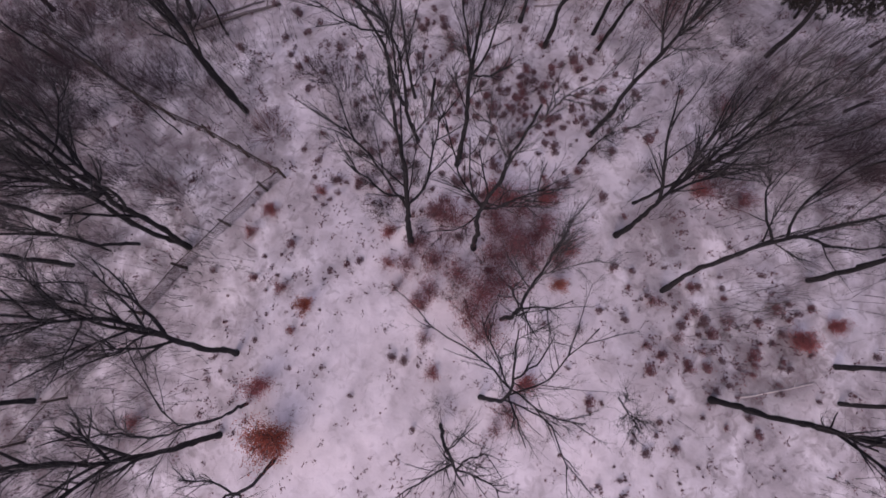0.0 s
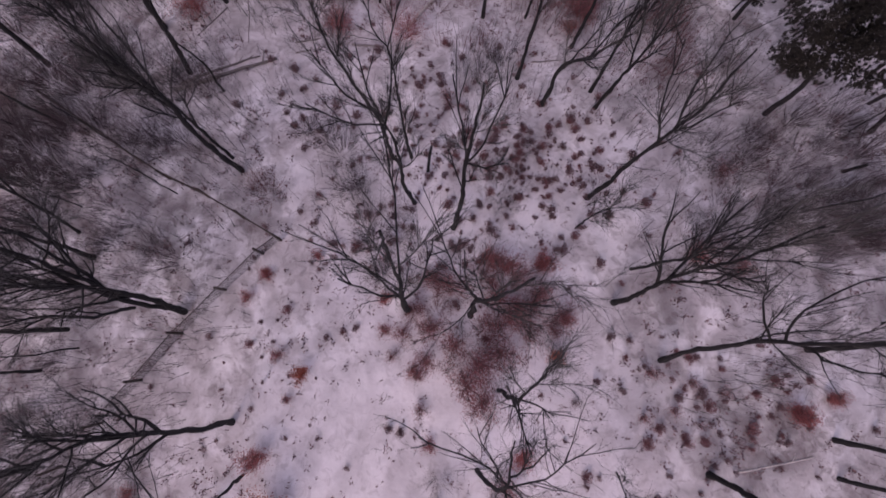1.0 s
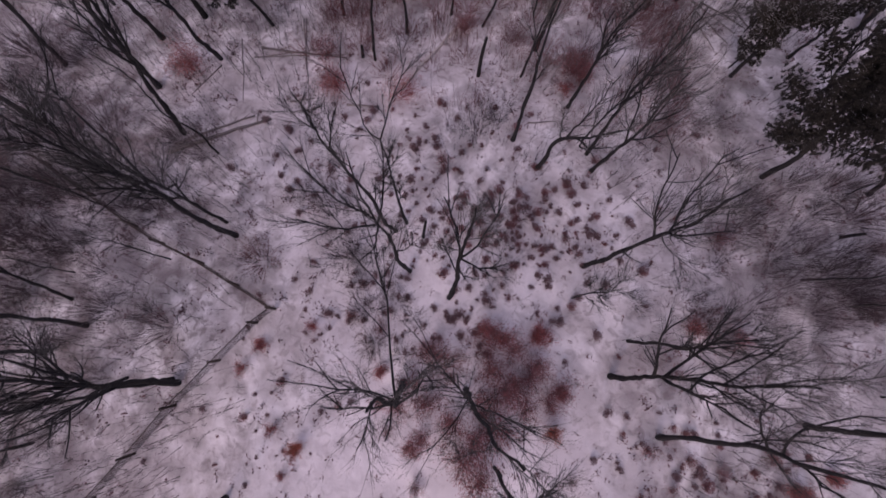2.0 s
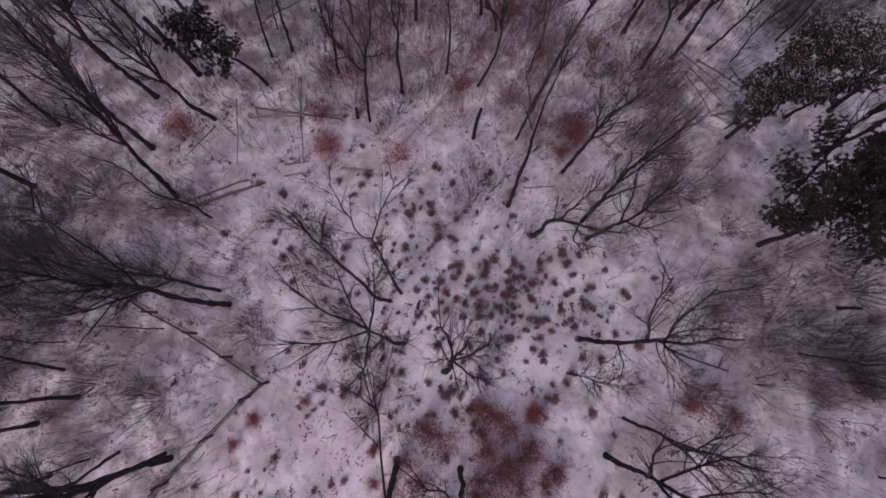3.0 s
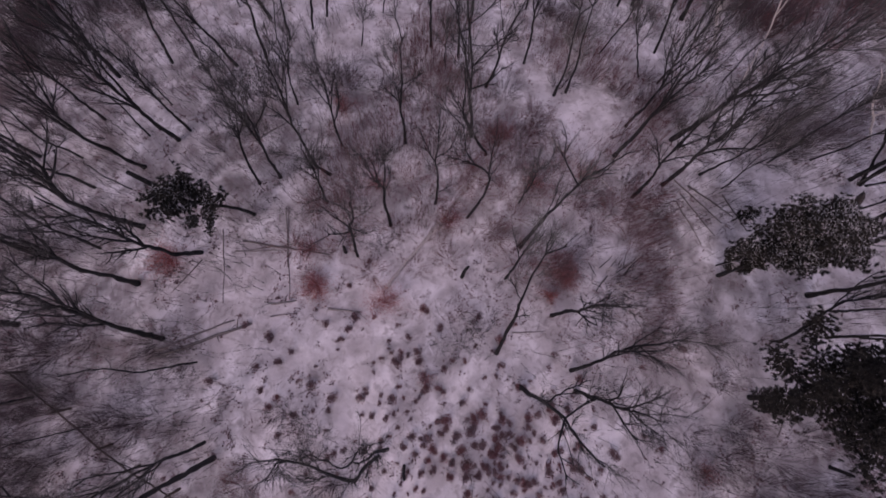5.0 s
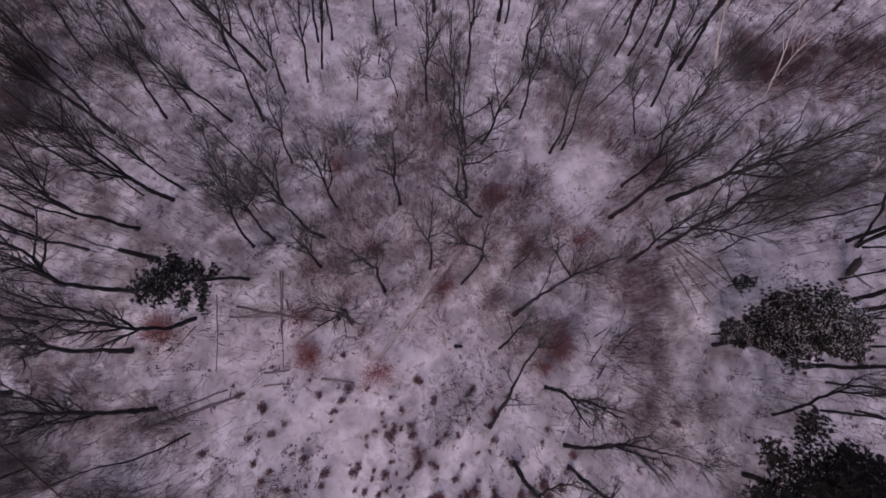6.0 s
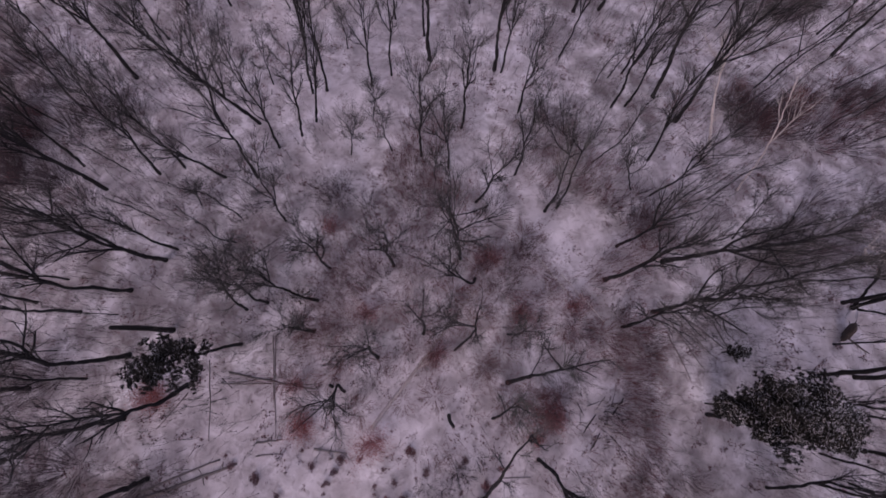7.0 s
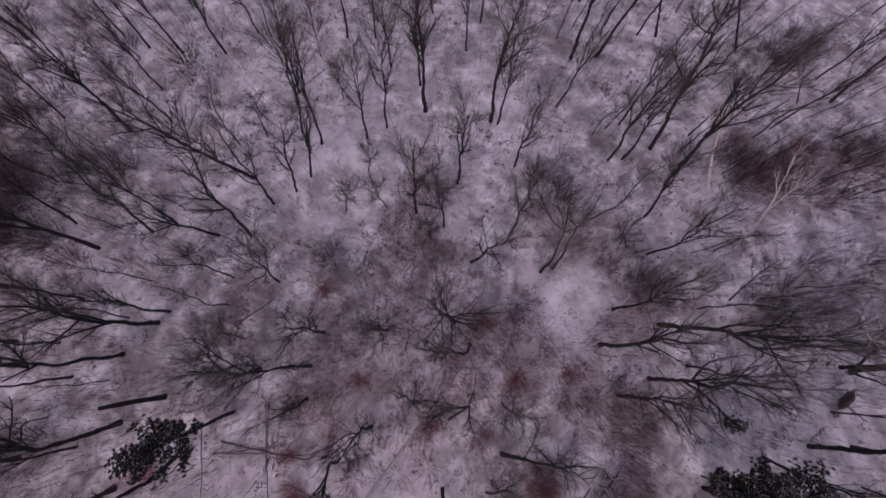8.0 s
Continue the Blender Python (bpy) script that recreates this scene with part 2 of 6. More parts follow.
def bare_tree(x, y, r, bends, seed, pale=False, twigginess=1.0, leaders=(), light_twigs=False):
    rng = random.Random(seed)
    z = height(x, y)
    h = bends[-1][2]
    size = "tall" if h > 13 else "middling" if h > 9 else "young"
    if pale:
        label = "dead tree with pale bark-less limbs among the bare wood"
    else:
        label = {"tall": "tall leafless tree with dark bark and fine twigs", "middling": "slender leafless tree with dark bark standing in snow",
                 "young": "young leafless sapling with thin dark stem in snow"}[size]
    tree = anchor("dead_tree" if pale else "sapling" if size == "young" else "bare_tree", x, y, z, label, "tree", "trees of the wood")
    bark, twig_bark = (PALE, PALE) if pale else (BARK, GREY_SHOOT if light_twigs else TWIG)
    line = stem_line(rng, bends)
    n = len(line)
    r *= 0.84
    radii = [r * (1.35 if i == 0 else 1.16 if i == 1 else 1) * (1 - 0.86 * (i / (n - 1)) ** 0.9) + 0.008 for i in range(n)]
    radii = [q * rng.uniform(0.78, 1.18) for q in radii]
    trunk = Soup()
    trunk.tube(line, radii, 8 if r > 0.12 else 6)
    part("trunk", trunk, bark, tree)
    twigs, boughs = Soup(), Soup()
    limbs = max(5, int((5 + h * 0.5) * rng.uniform(0.85, 1.2)))
    if leaders or pale:
        limbs = max(4, int(limbs * (0.35 if pale else 0.6)))
    low = rng.uniform(0.36, 0.50) if h > 9 else rng.uniform(0.25, 0.4)
    spin = rng.uniform(0, 6.28)
    for i in range(limbs + len(leaders)):
        s = low + (0.97 - low) * ((i % limbs + rng.uniform(0, 0.8)) / limbs)
        p, d = along(line, s)
        spin += 2.4 + rng.uniform(-0.6, 0.6)
        leader = i < 3 and h > 8 and not leaders
        length = h * rng.uniform(0.22, 0.42) * (1.2 - 0.78 * s) * (1.15 if leader else 0.8 if leaders else 1)
        base_r = max(0.016, r * (1 - 0.86 * s) * (rng.uniform(0.62, 0.88) if leader else rng.uniform(0.24, 0.42) if leaders else rng.uniform(0.38, 0.70)))
        limb = bent(rng, p, turned_off(rng, d, rng.uniform(12, 28) if leader else rng.uniform(20, 54), spin), length, 7, 0.12, 0.075)
        if i >= limbs:
            # a main limb of known course, from the nearest lower place of the stem
            way = [Vector(q) for q in leaders[i - limbs]]
            p = min(line, key=lambda q: (q - way[0]).length + 2 * max(0, q.z - way[0].z + 0.8))
            base_r = r * 0.31
            course = [p] + way
            limb = []
            for k in range(8):
                u = k / 7 * (len(course) - 1)
                j = min(int(u), len(course) - 2)
                limb.append(course[j].lerp(course[j + 1], u - j) + (jitter(rng, 0.06) if k else Vector()))
            length = sum((b - a).length for a, b in zip(limb, limb[1:]))
        soup = Soup()
        soup.tube(limb, [base_r * (1 - 0.7 * k / 7) + 0.006 for k in range(8)], 5)
        for _ in range(rng.randint(5, 9)):
            q, e = along(limb, rng.uniform(0.15, 0.98))
            l2 = max(0.7, length * rng.uniform(0.26, 0.5))
            bough = bent(rng, q, turned_off(rng, e, rng.uniform(16, 46)), l2, 3, 0.13, 0.10)
            r2 = max(0.011, base_r * 0.45)
            (boughs if base_r > 0.03 else twigs).tube(bough, [r2 * (1 - 0.7 * k / 3) + 0.004 for k in range(4)], 3)
            for _ in range(max(1, int(rng.randint(3, 6) * twigginess))):
                q2, e2 = along(bough, rng.uniform(0.1, 1.0))
                e2 = (turned_off(rng, e2, rng.uniform(10, 42)) + Vector((0, 0, 0.12))).normalized()
                twigs.sprig(rng, q2, e2, rng.uniform(0.45, 1.55), 0.0095, 2)
        for _ in range(rng.randint(8, 14)):
            q, e = along(limb, rng.uniform(0.05, 1.0))
            twigs.spike(q, q + turned_off(rng, e, rng.uniform(35, 80)) * rng.uniform(0.2, 0.65), 0.008)
        part("branch", soup, bark if base_r > 0.03 else twig_bark, tree)
    if boughs.v:
        part("bough_spray", boughs, bark, tree)["kind"] = "stuff"
    part("twig_spray", twigs, twig_bark, tree)["kind"] = "stuff"
    return tree


def slender_sapling(seed, h):
    """A thin young tree with short fine side shoots, to be copied."""
    rng = random.Random(seed)
    tree = anchor("sapling", 0, 0, 0, "slender leafless young tree with fine grey-brown twigs", "tree", "trees of the wood")
    line = stem_line(rng, [(rng.gauss(0, 0.3), rng.gauss(0, 0.3), h * 0.45), (rng.gauss(0, 0.6), rng.gauss(0, 0.6), h)])
    n = len(line)
    trunk = Soup()
    trunk.tube(line, [0.0075 * h * (1 - 0.82 * i / (n - 1)) + 0.006 for i in range(n)], 5)
    part("trunk", trunk, BARK, tree)
    twigs = Soup()
    for i in range(17):
        p, d = along(line, 0.3 + 0.69 * (i + rng.random()) / 17)
        limb = bent(rng, p, turned_off(rng, d, rng.uniform(18, 45), 2.4 * i), h * rng.uniform(0.1, 0.22), 3, 0.15, 0.08)
        twigs.tube(limb, (0.018, 0.014, 0.009, 0.003), 3)
        for _ in range(9):
            q, e = along(limb, rng.uniform(0.1, 1.0))
            twigs.sprig(rng, q, turned_off(rng, e, rng.uniform(14, 50)), rng.uniform(0.3, 1.0), 0.009, 1)
    part("twig_spray", twigs, TWIG, tree)["kind"] = "stuff"
    return tree


# ---- shrubs and low plants, each built a few times and then copied ----
def thicket(seed, tall, wide, stems, mat=None, label="leafless shrub of many thin brown stems"):
    """A multi-stemmed leafless shrub."""
    rng = random.Random(seed)
    mat = mat or BRUSH
    ob = anchor("leafless_shrub", 0, 0, 0, label, "shrub", "shrubs of the undergrowth")
    fine = Soup()
    for i in range(stems):
        a, q = rng.uniform(0, 6.28), rng.random() ** 0.5
        foot = Vector((math.cos(a), math.sin(a), 0)) * (wide * 0.28 * q) - Vector((0, 0, 0.1))
        out = Vector((math.cos(a) * q * wide / tall, math.sin(a) * q * wide / tall, 1.0)) + jitter(rng, 0.2)
        l = tall * rng.uniform(0.55, 1.1)
        line = bent(rng, foot, out, l, 5, 0.11, 0.03)
        r = rng.uniform(0.008, 0.017)
        stem = fine
        if i < 8:
            stem = Soup()
            r *= 1.3
        stem.tube(line, [r * (1 - 0.75 * k / 5) + 0.002 for k in range(6)], 3)
        for _ in range(rng.randint(6, 10)):
            p, d = along(line, rng.uniform(0.2, 0.98))
            fine.sprig(rng, p, turned_off(rng, d, rng.uniform(16, 48)), rng.uniform(0.3, 0.9) * tall / 3, 0.007, 1)
        if i < 8:
            part("stem", stem, mat, ob)
    part("twig_spray", fine, mat, ob)["kind"] = "stuff"
    return ob


def leafy_bush(seed, tall, wide, leaves, mat, name, label, leaf=1.0, loose=0.075, wood=None):
    """A bush that has kept its small dead leaves, loose towards its edge."""
    rng = random.Random(seed)
    ob = anchor(name, 0, 0, 0, label, "bush", "leafy bushes in the snow")
    foliage = Soup()
    n = 9
    for i in range(n):
        a = 6.28 * i / n + rng.uniform(-0.3, 0.3)
        lean = rng.uniform(0.1, 1.0) ** (1 if loose < 0.1 else 0.6) * wide / 2 / tall * rng.choice((0.7, 1.0, 1.3))
        line = bent(rng, Vector((0, 0, -0.08)), Vector((math.cos(a) * lean, math.sin(a) * lean, 1)), tall * rng.uniform(0.7, 1.1), 4, 0.14, 0.0)
        soup = Soup()
        soup.tube(line, (0.022, 0.017, 0.013, 0.009, 0.004), 3)
        for _ in range(7):
            p, d = along(line, rng.uniform(0.15, 0.95))
            side = bent(rng, p, turned_off(rng, d, rng.uniform(25, 65)), wide * rng.uniform(0.12, 0.34), 2, 0.2, 0.0)
            soup.sprig(rng, side[0], (side[-1] - side[0]).normalized(), (side[-1] - side[0]).length, 0.009, 3)
            for _ in range(leaves // n // 7):
                q, e = along(side, rng.random())
                q = q + Vector((rng.gauss(0, loose), rng.gauss(0, loose), rng.gauss(0, 0.06))) * wide
                q.z = max(q.z, 0.03)
                dd = (turned_off(rng, e, rng.uniform(20, 80)) + Vector((0, 0, -0.2))).normalized()
                foliage.leaf(q, dd, turned_off(rng, dd, 90), rng.uniform(0.045, 0.09) * leaf, rng.uniform(0.03, 0.05) * leaf)
        part("stem", soup, wood or TWIG, ob)
    part("foliage", foliage, mat, ob)["kind"] = "stuff"
    return ob


def tuft(seed, wide, tall, blades, mat=None):
    """A compact clump of dry curled leaves on short stalks."""
    rng = random.Random(seed)
    soup = Soup()
    lobes = [(rng.uniform(0, 6.28), 0.02 * wide)]
    for i in range(blades):
        a0, r0 = lobes[i % len(lobes)]
        c = Vector((math.cos(a0) * r0, math.sin(a0) * r0, 0))
        foot = c * 0.25 + jitter(rng, 0.05 * wide)
        foot.z = -0.04
        tip = c + Vector((max(-0.26, min(0.26, rng.gauss(0, 0.16))) * wide, max(-0.24, min(0.24, rng.gauss(0, 0.13))) * wide, rng.uniform(0.25, 1.0) * tall))
        soup.spike(foot, tip + jitter(rng, 0.06 * wide), 0.010)
        for _ in range(8):
            d = Vector((rng.gauss(0, 1), rng.gauss(0, 1), rng.uniform(-0.4, 0.5))).normalized()
            soup.leaf(tip + jitter(rng, 0.11 * wide), d, turned_off(rng, d, 90), rng.uniform(0.06, 0.13) * wide, rng.uniform(0.035, 0.07) * wide)
    ob = part("dry_plant", soup, mat or DRY_STALK)
    return tagged(ob, "dry reddish plant clump standing in thin snow" if mat else "dry collapsed plant clump standing in thin snow", "plant", "dry plants in the snow")


def drop_to(ob, x, y, turn, size, flat=1.0, sink=0.0):
    m = pose(x, y, snow_height(x, y) - sink, 0, 0, turn) @ Matrix.Diagonal((size, size, size * flat, 1))
    return copy_thing(ob, m)


def taken_away(ob):
    for o in (*ob.children_recursive, ob):
        bpy.data.objects.remove(o)


# ---- evergreens ----
def evergreen(x, y, r, bends, seed, reach, low, tufts, snowy, name="pine_tree"):
    rng = random.Random(seed)
    label = "dark evergreen pine with snow caught on its needles" if snowy else "dark evergreen pine with bare lower trunk"
    tree = anchor(name, x, y, height(x, y), label, "tree", "evergreens of the wood")
    line = stem_line(rng, bends)
    n = len(line)
    trunk = Soup()
    trunk.tube(line, [r * (1.3 if i == 0 else 1) * (1 - 0.85 * i / (n - 1)) + 0.01 for i in range(n)], 8)
    part("trunk", trunk, BARK, tree)
    foliage, clots = Soup(), Soup()
    limbs = 32
    for i in range(limbs):
        s = low + (0.98 - low) * i / (limbs - 1)
        p, d = along(line, s)
        k = (s - low) / (1 - low)
        out = reach * (0.45 + 0.75 * math.sin(math.pi * min(1, 0.25 + 0.8 * k))) * rng.uniform(0.55, 1.15)
        limb = bent(rng, p, turned_off(rng, d, rng.uniform(55, 88), 2.4 * i + rng.uniform(-0.4, 0.4)), out, 5, 0.12, 0.08)
        soup = Soup()
        soup.tube(limb, [0.04 * (1 - 0.8 * j / 5) + 0.005 for j in range(6)], 4)
        part("branch", soup, BARK, tree)
        for _ in range(int(1.9 * tufts / limbs * rng.uniform(0.6, 1.4))):
            q, e = along(limb, 0.15 + 0.85 * rng.random() ** 0.7)
            q = q + jitter(rng, 0.17 * reach)
            for _ in range(25):
                dd = (turned_off(rng, e, rng.uniform(15, 85)) + Vector((0, 0, 0.15))).normalized()
                foliage.leaf(q, dd, turned_off(rng, dd, 90), rng.uniform(0.10, 0.26), rng.uniform(0.03, 0.055))
            if rng.random() < snowy:
                for _ in range(9):
                    dd = turned_off(rng, Vector((0, 0, 1)), 80)
                    clots.leaf(q + Vector((0, 0, 0.28)) + jitter(rng, 0.24), dd, turned_off(rng, dd, 90), rng.uniform(0.04, 0.09), rng.uniform(0.02, 0.045))
    part("needle_foliage", foliage, NEEDLE, tree)["kind"] = "stuff"
    if snowy:
        part("snow_dusting", clots, SNOW_CLOT, tree, "snow caught on the needles")["kind"] = "stuff"
    return tree


# ---- fallen wood, fence ----
def fallen_log(x0, y0, x1, y1, r, seed, stubs=3, mat=None, lift=0.0):
    rng = random.Random(seed)
    a, b = Vector((x0, y0, 0)), Vector((x1, y1, 0))
    n = max(4, int((b - a).length / 0.9))
    line = []
    for i in range(n + 1):
        p = a.lerp(b, i / n) + Vector((rng.uniform(-0.05, 0.05), rng.uniform(-0.05, 0.05), 0))
        p.z = snow_height(p.x, p.y) + r * 0.75 + lift * i / n
        line.append(p)
    thing = anchor("fallen_log" if r > 0.07 else "fallen_pole", a.x, a.y, line[0].z, "weathered grey log fallen on the snow" if r > 0.07 else "thin dead pole lying on the snow", "log", "fallen wood")
    line = [p - Vector((a.x, a.y, line[0].z)) for p in line]
    wood = Soup()
    wood.tube(line, [r * (1 - 0.5 * i / n) for i in range(n + 1)], 8, cap=True)
    part("stem", wood, mat or LOGWOOD, thing)
    for _ in range(stubs):
        p, d = along(line, rng.uniform(0.3, 0.98))
        stub = Soup()
        e = turned_off(rng, d, rng.uniform(35, 75))
        e.z = abs(e.z) * 0.5
        stub.tube(bent(rng, p, e, rng.uniform(0.4, 1.6), 3, 0.15, 0.0), [r * 0.35, r * 0.28, r * 0.2, r * 0.08], 4)
        part("limb_stub", stub, mat or LOGWOOD, thing)
    return thing


def wire_fence(posts, seed, tall=1.25, wire=0.005, rail_r=0.03):
    """Wooden posts with a wire mesh and a top rail between them."""
    rng = random.Random(seed)
    x0, y0 = posts[0]
    z0 = height(x0, y0)
    fence = anchor("wire_fence", x0, y0, z0, "old wire mesh fence on dark wooden posts", "fence")
    origin = Vector((x0, y0, z0))
    feet = [Vector((x, y, height(x, y))) - origin for x, y in posts]
    for p in feet:
        s = Soup()
        top = p + Vector((rng.uniform(-0.06, 0.06), rng.uniform(-0.06, 0.06), tall + 0.4))
        s.tube([p - Vector((0, 0, 0.3)), p, top], [0.10, 0.095, 0.08], 8, cap=True)
        part("post", s, POST, fence)
    for a, b in zip(feet, feet[1:]):
        rail = Soup()
        up = Vector((0, 0, tall))
        rail.tube([a + up, a.lerp(b, 0.5) + up - Vector((0, 0, 0.05)), b + up], [rail_r, rail_r * 0.88, rail_r], 6, cap=True)
        part("top_rail", rail, POST, fence)
        mesh = Soup()
        n = max(2, int((b - a).length / 0.14))
        for i in range(n + 1):
            p = a.lerp(b, i / n)
            mesh.tube([p + Vector((0, 0, 0.02)), p + up], [wire, wire], 3)
        for k in range(9):
            z = Vector((0, 0, 0.04 + k * (tall - 0.08) / 8))
            mesh.tube([a + z, b + z], [wire, wire], 3)
        part("wire_mesh", mesh, IRON, fence)["kind"] = "stuff"
    return fence


def root_plate(x, y, turn, r, seed):
    """The upturned root plate of a fallen tree: a ragged disc of earth and roots."""
    rng = random.Random(seed)
    thing = anchor("upturned_root_plate", x, y, height(x, y), "dark upturned root plate of a fallen tree", "tree stump")
    n, rings = 18, ((0.0, 0.35), (0.55, 0.30), (0.9, 0.16), (1.0, 0.0), (0.8, -0.12), (0.0, -0.2))
    disc = Soup()
    wobble = [rng.uniform(0.82, 1.1) for _ in range(n)]
    tilt = Matrix.Rotation(radians(turn), 3, "Z") @ Matrix.Rotation(radians(62), 3, "X")
    for q, d in rings:
        for k in range(n):
            a = 6.2832 * k / n
            disc.v.append(tilt @ Vector((math.cos(a) * r * q * wobble[k], math.sin(a) * r * q * wobble[k], d + rng.uniform(-0.04, 0.04))) + Vector((0, 0, r * 0.75)))
    for j in range(len(rings) - 1):
        for k in range(n):
            m = (k + 1) % n
            disc.f.append((j * n + k, j * n + m, (j + 1) * n + m, (j + 1) * n + k))
    part("earth_disc", disc, POST, thing)
    for _ in range(9):
        a = rng.uniform(0, 6.28)
        p = tilt @ Vector((math.cos(a) * r * 0.8, math.sin(a) * r * 0.8, 0)) + Vector((0, 0, r * 0.75))
        root = Soup()
        root.tube(bent(rng, p, tilt @ Vector((math.cos(a), math.sin(a), rng.uniform(-0.4, 0.4))), rng.uniform(0.3, 0.8), 3, 0.25, 0), (0.05, 0.04, 0.025, 0.01), 5)
        part("root", root, BARK, thing)
    return thing


def snag(x, y, tall, r, lean, seed):
    rng = random.Random(seed)
    s = Soup()
    line = bent(rng, Vector((0, 0, -0.2)), Vector((lean[0], lean[1], 1)), tall, 4, 0.06, 0)
    s.tube(line, [r * 1.3, r, r * 0.95, r * 0.9, r * 0.7], 8, cap=True)
    ob = part("tree_stump", s, BARK)
    ob.location = (x, y, height(x, y))
    return tagged(ob, "broken dark tree stump standing in snow", "stump", "broken stumps")


def brush_pile(x, y, wide, deep, count, seed):
    """Broken sticks and dead stalks heaped up, some upright, some lying across each other."""
    rng = random.Random(seed)
    pile = anchor("brush_pile", x, y, snow_height(x, y), "heap of broken dead sticks with snow between", "brush pile")
    for i in range(count):
        px, py = rng.gauss(0, wide * 0.4), rng.gauss(0, deep * 0.4)
        p = Vector((px, py, snow_height(x + px, y + py) - pile.location.z - 0.05))
        up = rng.random() < 0.6
        d = Vector((rng.gauss(0, 0.35), rng.gauss(0, 0.35), 1.0)) if up else Vector((rng.gauss(0, 1), rng.gauss(0, 1), rng.uniform(0.08, 0.35)))
        r = rng.uniform(0.022, 0.05)
        stick = Soup()
        stick.tube(bent(rng, p, d, rng.uniform(0.6, 1.9), 3, 0.12, 0.0), (r, r * 0.9, r * 0.75, r * 0.5), 5, cap=True)
        part("stick", stick, PALE if i % 3 == 0 else LOGWOOD if i % 3 == 1 else BARK, pile)
    return pile


# ---- the bare trees: foot, radius at the foot, bends of the stem above the foot ----
bare_tree(-17.38, 2.79, 0.253, [(0.29, 0.69, 6.27), (0.55, 1.31, 10.29), (0.78, 1.87, 13.39), (0.93, 2.24, 16.02)], 11, twigginess=2.4)
bare_tree(-17.87, 2.95, 0.221, [(0.02, 0.10, 4.20), (0.11, 0.55, 9.33), (0.03, 0.14, 12.03), (0.03, 0.19, 16.15)], 12, twigginess=2.4)
bare_tree(-21.16, 2.36, 0.141, [(0.11, -0.93, 4.85), (0.18, -1.52, 8.61), (0.24, -1.97, 11.15)], 13, twigginess=2.4)
bare_tree(-11.95, -3.40, 0.229, [(-0.04, 0.74, 5.75), (-0.07, 1.55, 10.89), (-0.08, 1.54, 14.96), (-0.09, 1.66, 16.16)], 14, twigginess=2.4)
bare_tree(-10.28, -6.27, 0.126, [(0.06, -0.10, 4.53), (0.03, -0.01, 7.73), (-0.26, 0.62, 10.43), (-0.30, 0.71, 11.94)], 15, twigginess=0.7, leaders=[[(-1.46, -0.54, 5.00), (-2.41, 2.56, 8.00), (-1.76, 3.93, 10.00)]])
bare_tree(-11.57, -8.45, 0.249, [(-0.25, 0.72, 6.54), (-0.51, 1.46, 11.17), (-0.66, 1.90, 13.10), (-0.80, 2.30, 15.86)], 16)
bare_tree(-7.66, -9.09, 0.155, [(0.18, -0.15, 3.81), (-0.04, 0.03, 5.84), (-0.07, 0.06, 10.63)], 17)
bare_tree(-16.42, 13.50, 0.244, [(-0.15, -0.18, 5.94), (-0.05, -0.06, 8.75), (-0.09, -0.12, 16.18)], 18, twigginess=2.4)
bare_tree(-17.42, 14.35, 0.173, [(-0.02, -0.05, 6.78), (-0.08, -0.21, 10.73), (-0.09, -0.24, 12.23)], 19, twigginess=2.4)
bare_tree(-2.17, 5.83, 0.240, [(0.10, -0.05, 4.00), (0.20, -0.05, 7.40), (0.05, 0.45, 10.60), (-0.15, 0.90, 14.00), (-0.20, 1.00, 16.00)], 220, twigginess=1.4, leaders=[[(-0.50, 1.80, 8.30), (-1.05, 4.10, 9.30), (-1.60, 5.60, 11.50)], [(-0.60, 0.33, 8.60), (-1.40, 0.60, 10.80), (-2.20, 0.80, 12.60)], [(0.87, 0.60, 8.80), (1.00, 1.15, 10.80), (1.10, 1.90, 12.60)], [(-0.90, -0.20, 9.40), (-2.10, -0.10, 11.60)]])
bare_tree(-3.26, 13.18, 0.200, [(-0.55, 0.00, 3.50), (-0.90, 0.15, 6.40), (-1.12, 0.29, 8.50), (-1.70, 0.50, 10.40)], 21, twigginess=1.5, leaders=[[(-2.55, -0.39, 10.03), (-4.19, -0.61, 11.53)], [(-3.25, 0.84, 10.53), (-4.39, 1.51, 12.03)], [(-2.27, 1.48, 10.03), (-2.84, 2.60, 11.53)], [(-1.21, 1.92, 10.03), (-1.42, 3.23, 11.53)], [(-0.97, -0.69, 10.03), (-0.90, -1.50, 11.50)]])
bare_tree(1.96, 6.19, 0.217, [(-0.63, 0.12, 6.49), (-0.34, 0.08, 10.41), (-0.17, 0.04, 14.18), (-0.19, 0.05, 16.02)], 22, twigginess=1.15, leaders=[[(-1.86, 1.16, 8.00), (-2.80, 2.09, 11.00)], [(0.16, 0.10, 8.00), (1.39, 0.10, 11.00)], [(-1.24, 0.64, 8.00), (-1.82, 1.62, 11.00)]])
bare_tree(-0.23, 11.86, 0.235, [(-0.02, 0.45, 3.60), (-0.04, 1.02, 7.20), (-0.10, 1.50, 10.00), (-0.20, 1.80, 13.00)], 23, twigginess=1.1, leaders=[[(-0.54, 2.08, 8.80), (-1.06, 2.48, 10.80), (-1.41, 2.28, 12.80)], [(0.41, 1.38, 8.80), (0.68, 1.98, 11.30), (0.83, 2.03, 12.80)], [(0.60, 0.70, 8.60), (1.70, 0.50, 10.00)]])
bare_tree(7.91, 13.31, 0.070, [(0.02, -0.01, 3.32), (0.02, -0.01, 6.07)], 24)
